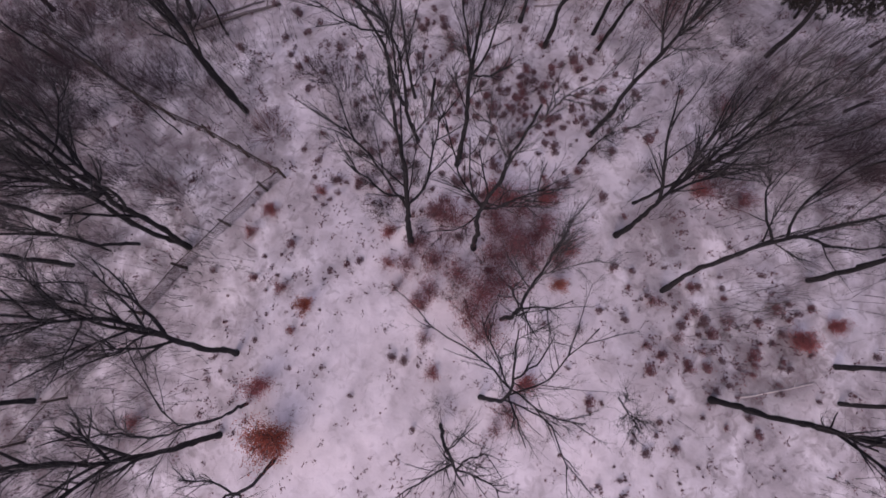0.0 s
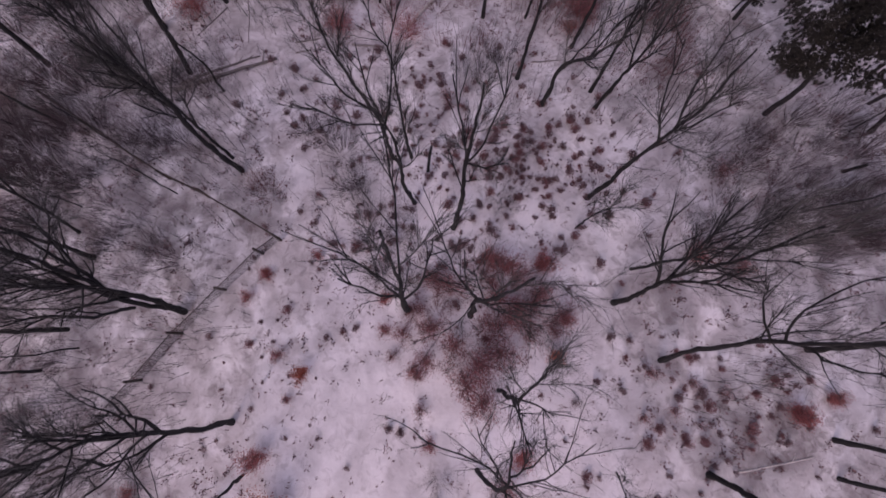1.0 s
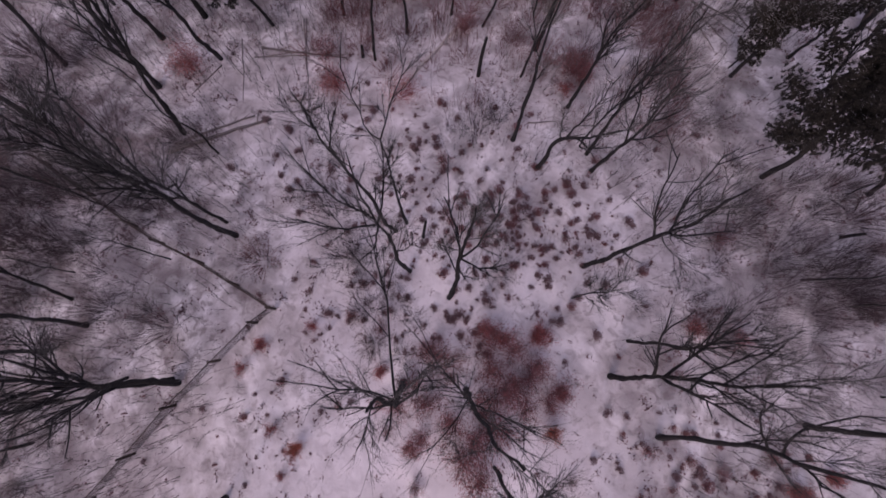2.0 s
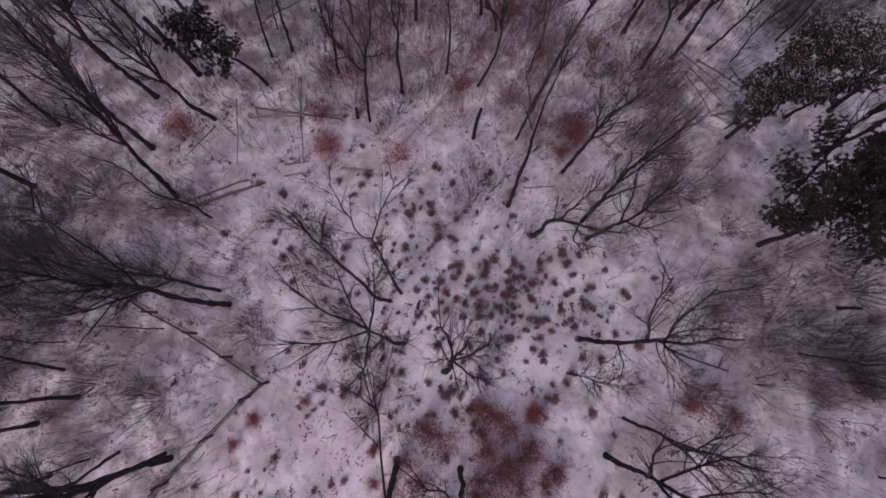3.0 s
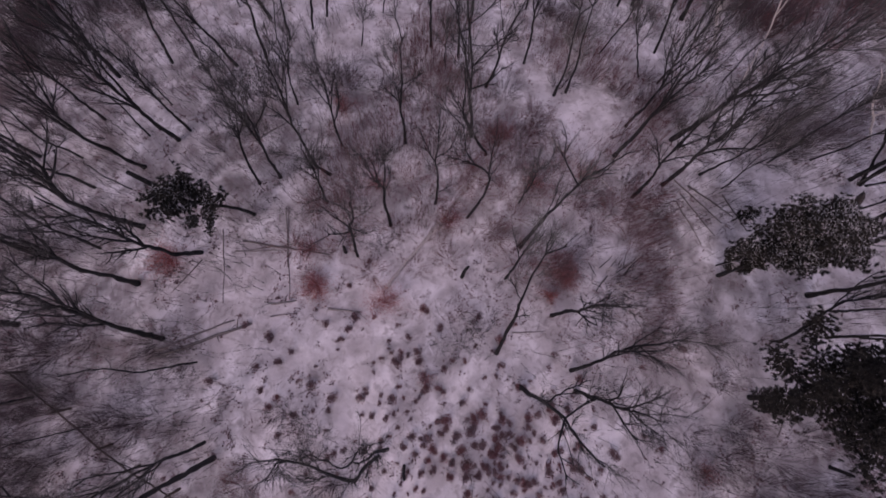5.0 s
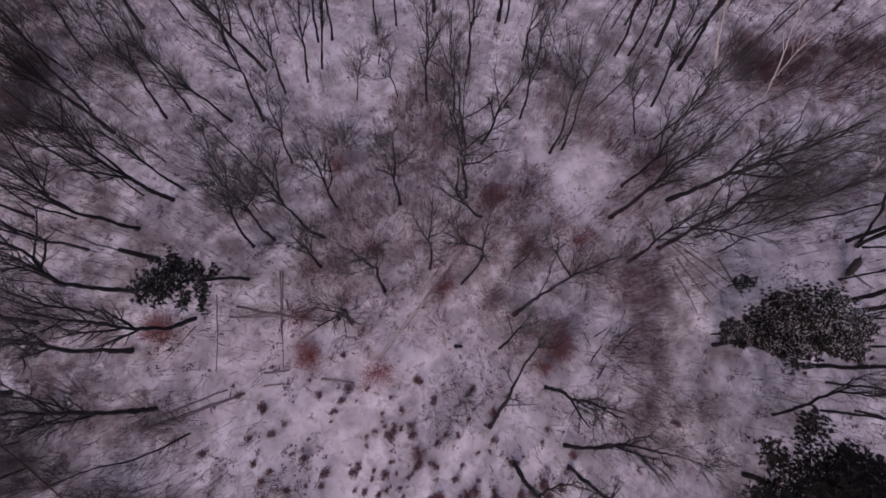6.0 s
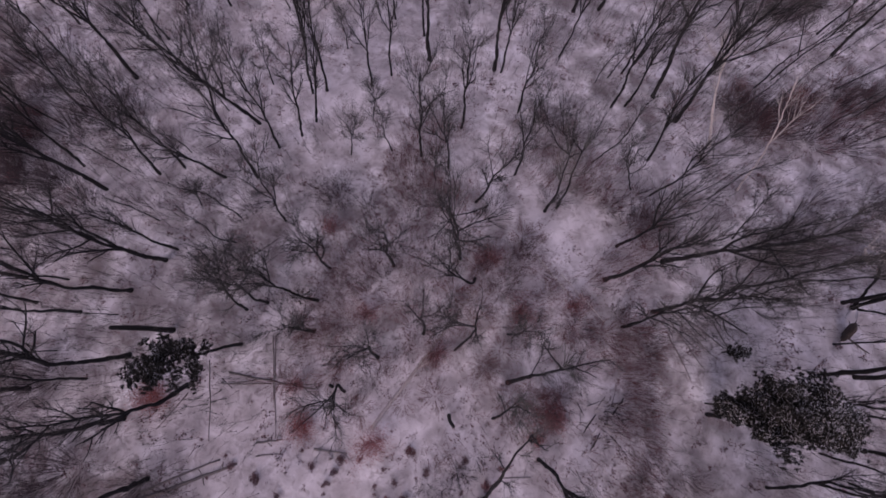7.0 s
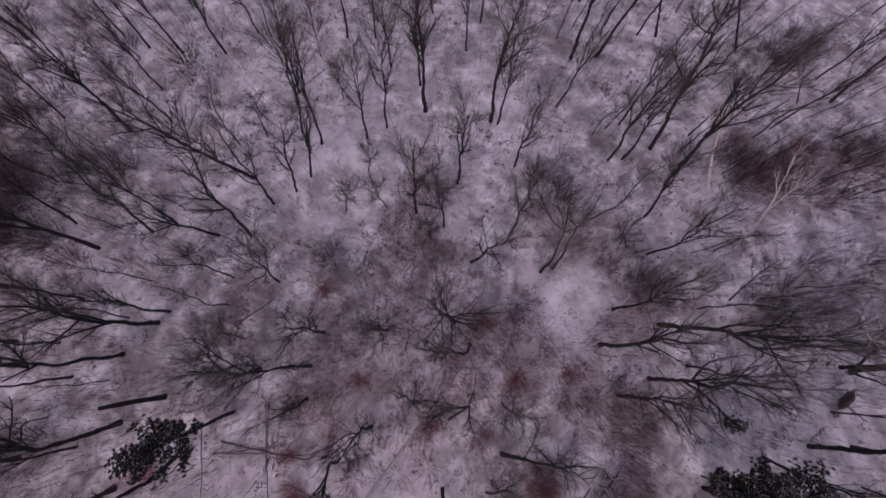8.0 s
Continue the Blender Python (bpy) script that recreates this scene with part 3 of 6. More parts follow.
bare_tree(8.51, 15.71, 0.222, [(0.08, -0.10, 6.78), (0.14, -0.18, 9.93), (0.03, -0.04, 13.00), (0.04, -0.04, 14.28)], 25, twigginess=1.1, leaders=[[(-0.32, 0.98, 9.00), (-1.21, 2.21, 12.00)], [(0.06, 0.72, 10.50), (-0.12, 1.82, 13.00)], [(0.19, -0.51, 10.00), (0.34, -1.04, 13.00)]])
bare_tree(10.93, 8.76, 0.219, [(-0.55, 0.53, 7.59), (-0.55, 0.54, 10.63), (-0.64, 0.64, 13.31), (-0.70, 0.69, 14.37)], 26)
bare_tree(11.83, 11.20, 0.150, [(0.23, -0.24, 4.88), (-0.14, 0.14, 9.78), (-0.15, 0.15, 10.90)], 27, twigginess=1.5)
bare_tree(14.13, 5.68, 0.222, [(-0.20, 0.80, 3.80), (0.06, 1.42, 7.70), (0.16, 1.33, 9.80), (0.50, 1.33, 11.80), (0.60, 1.30, 14.00)], 28, twigginess=1.2, leaders=[[(-0.26, 2.27, 9.30), (-0.14, 3.10, 10.80), (0.10, 3.60, 12.50)], [(-1.13, 2.49, 8.80), (-1.65, 3.35, 9.80)], [(0.50, 0.60, 10.00), (1.00, 0.20, 12.00)]])
bare_tree(23.14, 8.10, 0.260, [(-0.06, 0.13, 2.42), (-0.21, 0.44, 4.45), (-0.62, 1.31, 13.37)], 29, twigginess=1.5)
bare_tree(17.43, -0.31, 0.250, [(-0.01, -0.26, 4.60), (-0.01, -0.24, 7.20), (-0.01, -0.23, 8.96), (-0.02, -0.36, 14.25)], 30)
bare_tree(24.67, 3.03, 0.217, [(-0.02, 0.11, 2.66), (-0.09, 0.57, 14.19)], 31)
bare_tree(24.85, 0.94, 0.160, [(-0.02, 0.19, 2.42), (-0.10, 0.88, 11.41)], 32)
bare_tree(-24.86, -9.16, 0.225, [(-0.06, 0.26, 2.17), (-0.35, 1.56, 13.07)], 33)
bare_tree(-25.38, 0.03, 0.211, [(0.00, -0.14, 2.76), (0.00, -0.11, 4.78), (0.01, -0.31, 13.74)], 34, twigginess=2.4)
bare_tree(4.02, -2.87, 0.180, [(0.10, 0.30, 2.50), (0.34, 0.87, 5.30), (-0.05, 2.30, 7.20), (-0.45, 3.70, 9.20)], 35, twigginess=1.3, leaders=[[(-0.82, 2.14, 6.83), (-2.94, 3.00, 8.83), (-4.20, 3.45, 9.80)], [(-0.30, 2.00, 6.80), (-1.45, 3.32, 8.63), (-2.03, 4.08, 9.33)], [(1.15, 2.81, 7.33), (1.08, 4.02, 9.33)], [(1.71, 1.83, 6.33), (1.91, 3.01, 8.33), (2.53, 4.52, 9.83)], [(1.23, 0.53, 5.83), (1.96, 0.47, 7.33), (2.33, -1.00, 8.83)], [(1.80, 0.60, 6.60), (2.90, 0.63, 8.33)], [(0.70, 0.20, 6.40), (0.80, -0.60, 8.20)]])
bare_tree(4.49, 1.97, 0.165, [(-0.38, 0.28, 7.25), (-0.19, 2.60, 11.45)], 36)
bare_tree(1.95, -4.93, 0.150, [(0.05, 0.12, 4.00), (0.12, 0.22, 8.10), (0.22, 0.40, 9.60), (0.40, 0.60, 11.00)], 37, twigginess=0.45, leaders=[[(-0.60, 0.10, 9.20), (-1.85, -0.50, 10.50)], [(1.00, 0.30, 9.40), (2.00, 0.30, 10.50)], [(0.60, 0.90, 9.40), (0.95, 1.40, 10.50)], [(-0.40, 0.80, 9.00), (0.20, 1.80, 10.00)]])
bare_tree(12.11, -1.28, 0.049, [(-0.36, -0.41, 1.76), (-0.79, -0.89, 4.03)], 38)
bare_tree(4.40, 22.47, 0.225, [(0.15, -0.10, 2.40), (0.21, -0.27, 4.55), (0.94, -0.95, 6.30), (1.50, -1.70, 8.20), (1.90, -2.30, 9.80)], 39, twigginess=1.0, leaders=[[(1.03, 0.60, 5.90), (1.66, 1.45, 7.40)], [(2.05, 0.64, 7.50), (3.00, 0.70, 9.50)], [(0.47, -2.10, 7.40), (0.60, -3.20, 9.00)]])
bare_tree(8.36, 22.96, 0.190, [(0.24, -0.15, 5.50), (0.10, -0.05, 8.60), (0.00, 0.10, 11.00)], 40, twigginess=1.1)
bare_tree(7.91, 24.32, 0.170, [(0.15, 0.70, 3.00), (0.40, 1.30, 5.20), (1.00, 2.15, 8.20), (1.30, 2.60, 11.00)], 41, twigginess=1.2)
bare_tree(2.34, 24.53, 0.190, [(0.20, 2.10, 2.80), (0.36, 4.05, 5.10), (0.61, 6.10, 7.50), (0.70, 6.60, 9.00)], 42, twigginess=0.8, light_twigs=True, leaders=[[(0.50, 6.60, 8.40), (0.25, 6.70, 9.50)], [(0.90, 6.20, 8.40), (1.12, 6.14, 9.60)]])
bare_tree(-9.70, 29.90, 0.165, [(-0.05, 0.70, 3.00), (0.55, 0.60, 7.00), (1.10, 0.70, 9.50), (1.40, 0.70, 11.50)], 43)
bare_tree(-22.45, 27.90, 0.230, [(0.15, -0.90, 3.70), (0.20, -1.00, 7.00), (0.15, -0.75, 11.00), (0.00, -0.50, 13.60)], 44)
bare_tree(-26.69, 24.51, 0.253, [(0.14, 0.23, 5.35), (0.58, 1.00, 11.12), (0.70, 1.22, 13.53)], 45, twigginess=1.5)
bare_tree(-23.10, 20.77, 0.239, [(0.83, 1.27, 8.56), (1.35, 2.06, 12.32), (1.52, 2.32, 14.26), (1.64, 2.51, 15.40)], 46, twigginess=1.5)
bare_tree(-19.58, 34.65, 0.140, [(0.20, 0.90, 4.00), (0.85, 2.10, 7.60), (1.70, 3.20, 10.20)], 48)
bare_tree(-35.02, 19.63, 0.256, [(0.06, 0.24, 2.69), (0.36, 1.35, 15.41)], 49)
bare_tree(-35.19, 25.10, 0.230, [(0.39, 0.77, 5.28), (0.98, 1.92, 13.25)], 50, twigginess=1.5)
bare_tree(-13.41, 34.00, 0.143, [(0.56, 0.25, 7.18), (0.75, 0.33, 9.56)], 51)
bare_tree(-7.67, 32.97, 0.160, [(-0.15, 0.40, 2.20), (-0.26, 0.77, 4.40), (-0.38, 0.60, 8.80), (-0.45, 0.50, 11.00)], 52, twigginess=1.5, leaders=[[(-0.80, 0.90, 7.00), (-1.10, 0.90, 10.50)], [(0.10, 1.00, 7.00), (0.20, 1.20, 10.50)]])
bare_tree(-1.60, 34.75, 0.140, [(0.95, 1.60, 2.60), (0.75, 1.90, 4.80), (-0.65, 1.75, 6.80), (-1.60, 2.40, 9.80)], 53)
bare_tree(-4.42, 35.56, 0.150, [(-0.05, 0.35, 2.60), (-0.16, 0.69, 5.20), (-0.10, 0.90, 7.60)], 54, twigginess=1.0, leaders=[[(-0.90, 1.20, 6.60), (-1.60, 1.60, 8.60)], [(0.50, 1.20, 7.00), (1.00, 1.80, 9.00)], [(-0.30, 1.70, 7.20), (-0.40, 2.60, 9.60)]])
bare_tree(6.07, 28.06, 0.200, [(0.00, 0.05, 4.50), (0.10, 0.10, 7.40), (0.55, -0.10, 10.50)], 55, twigginess=1.0)
bare_tree(-27.04, 6.78, 0.150, [(-0.02, 1.02, 4.79), (-0.04, 2.35, 11.04)], 56)
bare_tree(-25.30, 5.23, 0.205, [(-0.09, 0.34, 5.31), (-0.22, 0.80, 12.57)], 57, twigginess=2.4)
bare_tree(-27.73, 2.94, 0.216, [(0.01, -0.03, 2.42), (0.07, -0.17, 12.61)], 58, twigginess=2.4)
bare_tree(28.67, 25.08, 0.210, [(-0.24, 0.37, 1.58), (-2.16, 3.28, 14.21)], 59, twigginess=1.5)
bare_tree(-28.09, 37.44, 0.243, [(-0.14, -0.24, 6.91), (0.33, 0.50, 11.83), (0.42, 0.64, 14.94)], 60)
bare_tree(-27.46, 38.57, 0.148, [(0.15, 0.21, 7.85), (0.21, 0.29, 10.84)], 61)
bare_tree(-17.99, 35.54, 0.156, [(0.59, 0.49, 6.91), (1.04, 0.86, 12.13)], 62)
bare_tree(-13.86, 36.55, 0.152, [(-0.85, -0.10, 2.30), (-0.70, 0.20, 7.00), (-0.20, 0.30, 14.00)], 63)
bare_tree(-13.58, 39.48, 0.137, [(0.36, 0.19, 5.65), (0.52, 0.27, 10.92)], 64)
bare_tree(-8.13, 40.77, 0.149, [(0.11, 0.03, 10.32), (0.13, 0.03, 11.59)], 65)
bare_tree(-0.98, 40.94, 0.150, [(-0.40, -0.80, 2.20), (-2.10, -0.93, 5.60), (-2.70, -0.60, 9.00), (-3.00, -0.30, 11.00)], 66)
bare_tree(14.47, 41.07, 0.220, [(-0.35, 0.27, 7.26), (-0.89, 0.68, 12.85), (-0.96, 0.73, 13.88)], 67, twigginess=1.5)
bare_tree(17.74, 42.76, 0.136, [(0.29, -0.31, 5.57), (0.07, -0.07, 8.51), (0.08, -0.08, 10.22)], 68)
bare_tree(11.81, 39.23, 0.166, [(-0.81, 0.50, 7.24), (-1.36, 0.83, 12.04)], 69)
bare_tree(19.57, 41.71, 0.084, [(-0.20, 0.22, 3.33), (-0.19, 0.21, 7.10)], 70)
bare_tree(24.06, 45.37, 0.125, [(-0.24, 0.25, 4.39), (-0.61, 0.63, 11.22)], 71)
bare_tree(31.54, 45.26, 0.231, [(-0.22, 0.27, 2.95), (-0.98, 1.25, 13.45)], 72, twigginess=1.5)
bare_tree(23.32, 29.34, 0.145, [(-1.37, 2.00, 6.23), (-1.54, 2.26, 8.42), (-2.19, 3.22, 12.02)], 73)
bare_tree(-35.42, 38.16, 0.160, [(0.14, 0.27, 6.61), (0.24, 0.45, 10.99)], 74)
bare_tree(-36.11, 42.80, 0.250, [(0.12, 0.18, 5.84), (0.27, 0.42, 13.66)], 75)
bare_tree(25.96, 33.46, 0.243, [(-0.01, 0.02, 2.96), (-0.08, 0.19, 5.40), (-0.21, 0.50, 14.65)], 76)
bare_tree(2.41, 36.82, 0.083, [(-0.03, 0.01, 3.66), (-0.03, 0.01, 7.72)], 77)
bare_tree(-30.05, 34.33, 0.210, [(-0.10, -0.53, 6.03), (0.13, 0.53, 10.95), (0.16, 0.69, 14.22)], 78)
bare_tree(-39.49, 33.59, 0.173, [(0.03, 0.18, 2.88), (0.12, 0.74, 12.01)], 79)
bare_tree(-33.64, 31.73, 0.144, [(-0.01, -0.16, 6.94), (-0.01, -0.27, 11.82)], 80)
bare_tree(-28.17, 29.14, 0.262, [(0.01, -0.31, 6.97), (0.21, 1.32, 10.06), (0.30, 1.95, 14.81)], 81)
bare_tree(-30.93, 26.71, 0.147, [(0.04, 0.64, 5.28), (0.08, 1.13, 7.71), (0.09, 1.40, 9.53)], 82)
bare_tree(-20.03, 37.65, 0.068, [(0.68, 0.60, 5.08), (1.19, 1.05, 7.33)], 83)
bare_tree(-21.71, 50.22, 0.141, [(0.63, 0.43, 7.21), (1.07, 0.72, 12.14)], 84)
bare_tree(-24.50, 52.47, 0.233, [(-0.78, -1.07, 7.46), (-1.68, -2.31, 16.10)], 85)
bare_tree(-25.71, 46.15, 0.155, [(-0.64, -1.25, 10.46)], 86)
bare_tree(-31.87, 45.27, 0.163, [(1.01, 1.17, 7.78), (1.60, 1.85, 12.28)], 87)
bare_tree(-19.95, 51.95, 0.145, [(1.36, 0.51, 6.55), (2.46, 0.92, 11.83)], 88)
bare_tree(-19.04, 53.77, 0.144, [(1.99, 0.53, 8.00), (2.87, 0.77, 11.58)], 89)
bare_tree(-8.01, 52.03, 0.165, [(0.05, 0.01, 8.94), (0.07, 0.01, 12.11)], 90)
bare_tree(-6.15, 49.61, 0.066, [(-0.22, -0.04, 5.82)], 91)
bare_tree(-5.17, 51.12, 0.130, [(-0.84, -0.17, 10.33), (-0.95, -0.19, 11.68)], 92)
bare_tree(-4.76, 55.96, 0.161, [(-0.10, -0.01, 7.63), (-0.16, -0.01, 12.10)], 93)
bare_tree(-2.52, 42.49, 0.182, [(-1.18, -0.27, 10.01), (-1.76, -0.41, 14.65), (-1.90, -0.44, 15.82)], 94)
bare_tree(-2.03, 48.20, 0.152, [(0.92, -0.29, 7.97), (1.35, -0.43, 11.26)], 95)
bare_tree(1.17, 51.77, 0.147, [(-0.55, 0.05, 6.89), (-0.96, 0.09, 11.98)], 96)
bare_tree(4.35, 48.50, 0.150, [(0.00, 0.60, 3.20), (-0.36, 1.23, 6.40), (-0.90, 1.90, 8.20)], 97, twigginess=1.3, light_twigs=True, leaders=[[(-2.00, 2.10, 8.40), (-3.70, 3.00, 10.60)], [(-1.40, 2.80, 8.40), (-2.80, 4.00, 10.60)], [(-0.80, 2.60, 8.40), (-1.50, 3.50, 10.60)], [(0.10, 2.00, 8.40), (-0.10, 2.60, 10.60)]])
bare_tree(5.42, 49.10, 0.140, [(-0.20, 0.60, 3.20), (-0.80, 1.20, 6.80), (-1.20, 1.60, 9.00)], 168, twigginess=1.2, light_twigs=True, leaders=[[(-0.60, 2.00, 8.60), (-0.60, 3.00, 10.80)], [(-1.90, 1.70, 8.60), (-2.60, 2.60, 10.40)]])
bare_tree(2.17, 30.20, 0.130, [(0.25, 0.90, 2.40), (0.60, 1.70, 4.80), (0.80, 1.90, 7.80)], 169, twigginess=1.3, light_twigs=True)
bare_tree(10.21, 43.08, 0.230, [(-0.05, 0.04, 4.69), (-0.34, 0.30, 9.82), (-0.47, 0.42, 13.43)], 98)
bare_tree(15.23, 45.81, 0.274, [(0.35, -0.55, 6.85), (0.66, -1.04, 11.36), (0.89, -1.41, 15.29)], 99, twigginess=1.5)
bare_tree(2.99, 33.07, 0.225, [(0.30, 0.75, 3.20), (0.71, 1.60, 6.50), (1.10, 2.00, 8.20), (1.40, 2.20, 10.50)], 100, twigginess=1.0, light_twigs=True, leaders=[[(1.37, 2.30, 8.90), (2.29, 1.90, 11.00)], [(-0.19, 2.70, 9.90), (-0.60, 3.20, 11.50)], [(1.93, 2.42, 10.00), (2.60, 2.90, 11.50)]])
bare_tree(11.12, 46.39, 0.160, [(-0.09, 0.05, 5.43), (-0.86, 0.57, 10.45), (-1.01, 0.67, 12.23)], 101)
bare_tree(20.40, 59.50, 0.190, [(-1.60, 1.50, 2.60), (-3.30, 3.25, 5.60), (-4.20, 4.00, 8.00)], 102, pale=True, twigginess=0.6, leaders=[[(-5.30, 3.90, 7.40), (-7.40, 4.30, 9.00)], [(-4.70, 4.10, 7.60), (-5.30, 4.30, 9.00)], [(-3.90, 4.20, 7.00), (-4.10, 4.40, 8.40)]])
bare_tree(-9.56, 63.75, 0.257, [(-0.37, -0.10, 9.52), (-0.52, -0.14, 13.88), (-0.56, -0.15, 14.99)], 103)
bare_tree(-14.73, 59.18, 0.149, [(0.19, 0.08, 7.86), (0.62, 0.26, 11.73)], 104)
bare_tree(-13.07, 60.94, 0.138, [(0.26, 0.06, 6.90), (0.97, 0.25, 12.63), (1.05, 0.27, 13.64)], 105)
bare_tree(-19.07, 57.59, 0.154, [(0.74, 0.39, 8.46), (1.60, 0.85, 14.15), (1.72, 0.92, 15.28)], 106)
bare_tree(-22.70, 46.68, 0.161, [(0.81, 0.93, 9.31), (1.76, 2.10, 14.19), (1.90, 2.27, 15.32)], 107)
bare_tree(-34.93, 57.06, 0.126, [(-0.06, -0.11, 8.26), (-0.07, -0.14, 10.52)], 108)
bare_tree(-38.69, 55.22, 0.239, [(0.65, 1.11, 10.65), (0.76, 1.30, 12.47)], 109)
bare_tree(-45.61, 55.10, 0.132, [(0.57, 1.07, 7.20), (0.91, 1.72, 11.57)], 110)
bare_tree(-41.70, 50.27, 0.136, [(0.76, 1.48, 7.32), (1.16, 2.26, 11.20)], 111)
bare_tree(-29.88, 46.41, 0.135, [(0.37, 0.87, 7.60), (0.58, 1.37, 12.01)], 112)
bare_tree(-37.60, 31.77, 0.163, [(-0.04, 0.38, 2.38), (-0.17, 1.79, 11.10)], 113)
bare_tree(-15.18, 35.97, 0.049, [(0.77, 0.51, 2.85)], 114)
bare_tree(5.31, 74.95, 0.266, [(-0.65, 0.13, 7.63), (-1.27, 0.25, 14.95)], 115)
bare_tree(8.28, 76.02, 0.269, [(0.45, -0.20, 7.38), (0.92, -0.41, 15.09)], 116)
bare_tree(14.56, 64.47, 0.288, [(-2.54, 0.95, 11.27), (-3.84, 1.44, 15.28), (-4.15, 1.56, 16.50)], 117)
bare_tree(10.06, 61.83, 0.185, [(-0.94, 0.49, 8.48), (-1.11, 0.58, 13.09), (-1.20, 0.62, 14.14)], 118)
bare_tree(11.54, 62.32, 0.158, [(-0.58, 0.33, 7.00), (-0.95, 0.54, 11.43)], 119)
bare_tree(11.15, 66.83, 0.135, [(-0.70, 0.34, 10.36), (-0.82, 0.40, 12.17)], 120)
bare_tree(-2.57, 63.96, 0.234, [(-0.56, 0.03, 9.49), (-0.37, 0.02, 14.51), (-0.40, 0.02, 15.73)], 121)
bare_tree(-1.81, 63.76, 0.138, [(-0.09, 0.01, 9.39), (-0.12, 0.01, 11.79)], 122)
bare_tree(0.59, 59.01, 0.128, [(-0.36, 0.08, 7.68), (-0.35, 0.08, 10.78)], 123)
bare_tree(14.19, 52.31, 0.140, [(0.02, -0.03, 4.57), (-0.32, 0.43, 10.48), (-0.35, 0.49, 11.74)], 124)
bare_tree(16.92, 61.71, 0.268, [(-1.31, 1.03, 9.26), (-1.21, 0.96, 14.14), (-1.30, 1.04, 15.27)], 125, twigginess=1.5)
bare_tree(13.91, 56.13, 0.158, [(-1.91, 1.00, 8.04), (-2.48, 1.30, 10.45)], 126)
bare_tree(27.67, 38.28, 0.270, [(-0.16, 1.17, 5.69), (-0.41, 2.94, 14.32)], 127)
bare_tree(15.53, 81.35, 0.171, [(-2.13, 0.13, 4.65), (-5.34, 0.32, 11.64)], 128)
bare_tree(36.99, 76.91, 0.231, [(-0.85, 0.76, 6.43), (-2.00, 1.80, 15.11)], 129)
bare_tree(-20.37, 71.86, 0.164, [(0.38, 0.15, 5.03), (0.82, 0.32, 10.92)], 130)
bare_tree(-17.21, 72.50, 0.141, [(0.34, 0.10, 5.15), (0.79, 0.24, 12.10)], 131)
bare_tree(-14.44, 68.71, 0.129, [(-0.27, -0.11, 7.66), (-0.36, -0.14, 10.11)], 132)
bare_tree(-6.72, 73.03, 0.133, [(-0.70, -0.13, 6.78), (-1.15, -0.21, 11.21)], 133)
bare_tree(-5.81, 77.79, 0.140, [(-0.12, -0.01, 3.13), (-0.45, -0.03, 11.44)], 134)
bare_tree(34.54, 50.44, 0.139, [(-2.15, -0.75, 1.95), (-13.10, -4.57, 11.84)], 135, pale=True, twigginess=0.3)
bare_tree(22.84, 54.74, 0.105, [(-2.40, 1.32, 6.50), (-5.00, 2.80, 11.60)], 136, pale=True, twigginess=0.25)
bare_tree(-41.20, 65.56, 0.121, [(0.39, 0.47, 5.89), (0.62, 0.76, 9.45)], 137)
bare_tree(-23.27, 63.22, 0.135, [(0.92, 0.52, 7.97), (1.35, 0.77, 11.77)], 138)
bare_tree(-54.23, 63.67, 0.264, [(0.05, 0.10, 2.98), (0.21, 0.43, 13.31)], 139)
bare_tree(-47.46, 60.53, 0.148, [(0.39, 0.62, 4.95), (0.82, 1.33, 10.59)], 140)
bare_tree(-4.20, 16.58, 0.157, [(-0.70, 0.74, 4.00), (-0.99, 1.25, 8.00), (-1.20, 1.47, 9.00)], 141, twigginess=1.6, leaders=[[(-1.72, 1.29, 9.80), (-2.31, 1.96, 11.00), (-2.77, 2.54, 12.80)], [(-0.99, 2.37, 10.00), (-0.14, 3.43, 12.80)]])
bare_tree(-4.88, 15.89, 0.174, [(-0.57, -0.18, 2.50), (-0.90, 0.06, 5.40), (-3.12, 1.43, 8.30), (-4.21, 2.28, 11.50)], 142, twigginess=1.6, leaders=[[(-3.01, 2.07, 9.30), (-2.65, 2.67, 10.50)], [(-3.84, 1.83, 10.00), (-3.59, 1.63, 12.00)]])
bare_tree(-22.51, 68.56, 0.063, [(0.44, 0.21, 4.66), (0.62, 0.30, 6.55)], 143)
bare_tree(-18.47, 63.48, 0.066, [(0.27, 0.14, 5.56)], 144)
bare_tree(-39.27, 44.70, 0.158, [(0.40, 1.11, 5.40), (0.85, 2.34, 11.38)], 145)
bare_tree(-37.54, 60.65, 0.118, [(0.30, 0.42, 7.31), (0.38, 0.54, 9.36)], 146)
bare_tree(-24.67, 57.26, 0.072, [(0.50, 0.30, 4.10), (1.34, 0.82, 6.98)], 147)
bare_tree(-27.15, 55.80, 0.087, [(0.39, 0.36, 5.34), (0.93, 0.88, 7.99)], 148)
bare_tree(-10.82, 67.09, 0.148, [(-0.28, -0.07, 10.87), (-0.31, -0.08, 12.10)], 149)
bare_tree(9.12, 81.40, 0.127, [(0.11, -0.04, 3.32), (0.34, -0.13, 10.60)], 150)
bare_tree(25.12, 87.85, 0.170, [(-0.64, 0.23, 2.20), (-3.50, 1.25, 12.01)], 151)
bare_tree(25.86, 82.51, 0.163, [(-4.13, 0.25, 5.79), (-8.71, 0.52, 12.19)], 152)
bare_tree(32.55, 75.53, 0.074, [(-3.77, 0.73, 4.90), (-5.02, 0.98, 6.53)], 153)
bare_tree(-13.62, 55.37, 0.070, [(0.58, 0.17, 4.96)], 154)
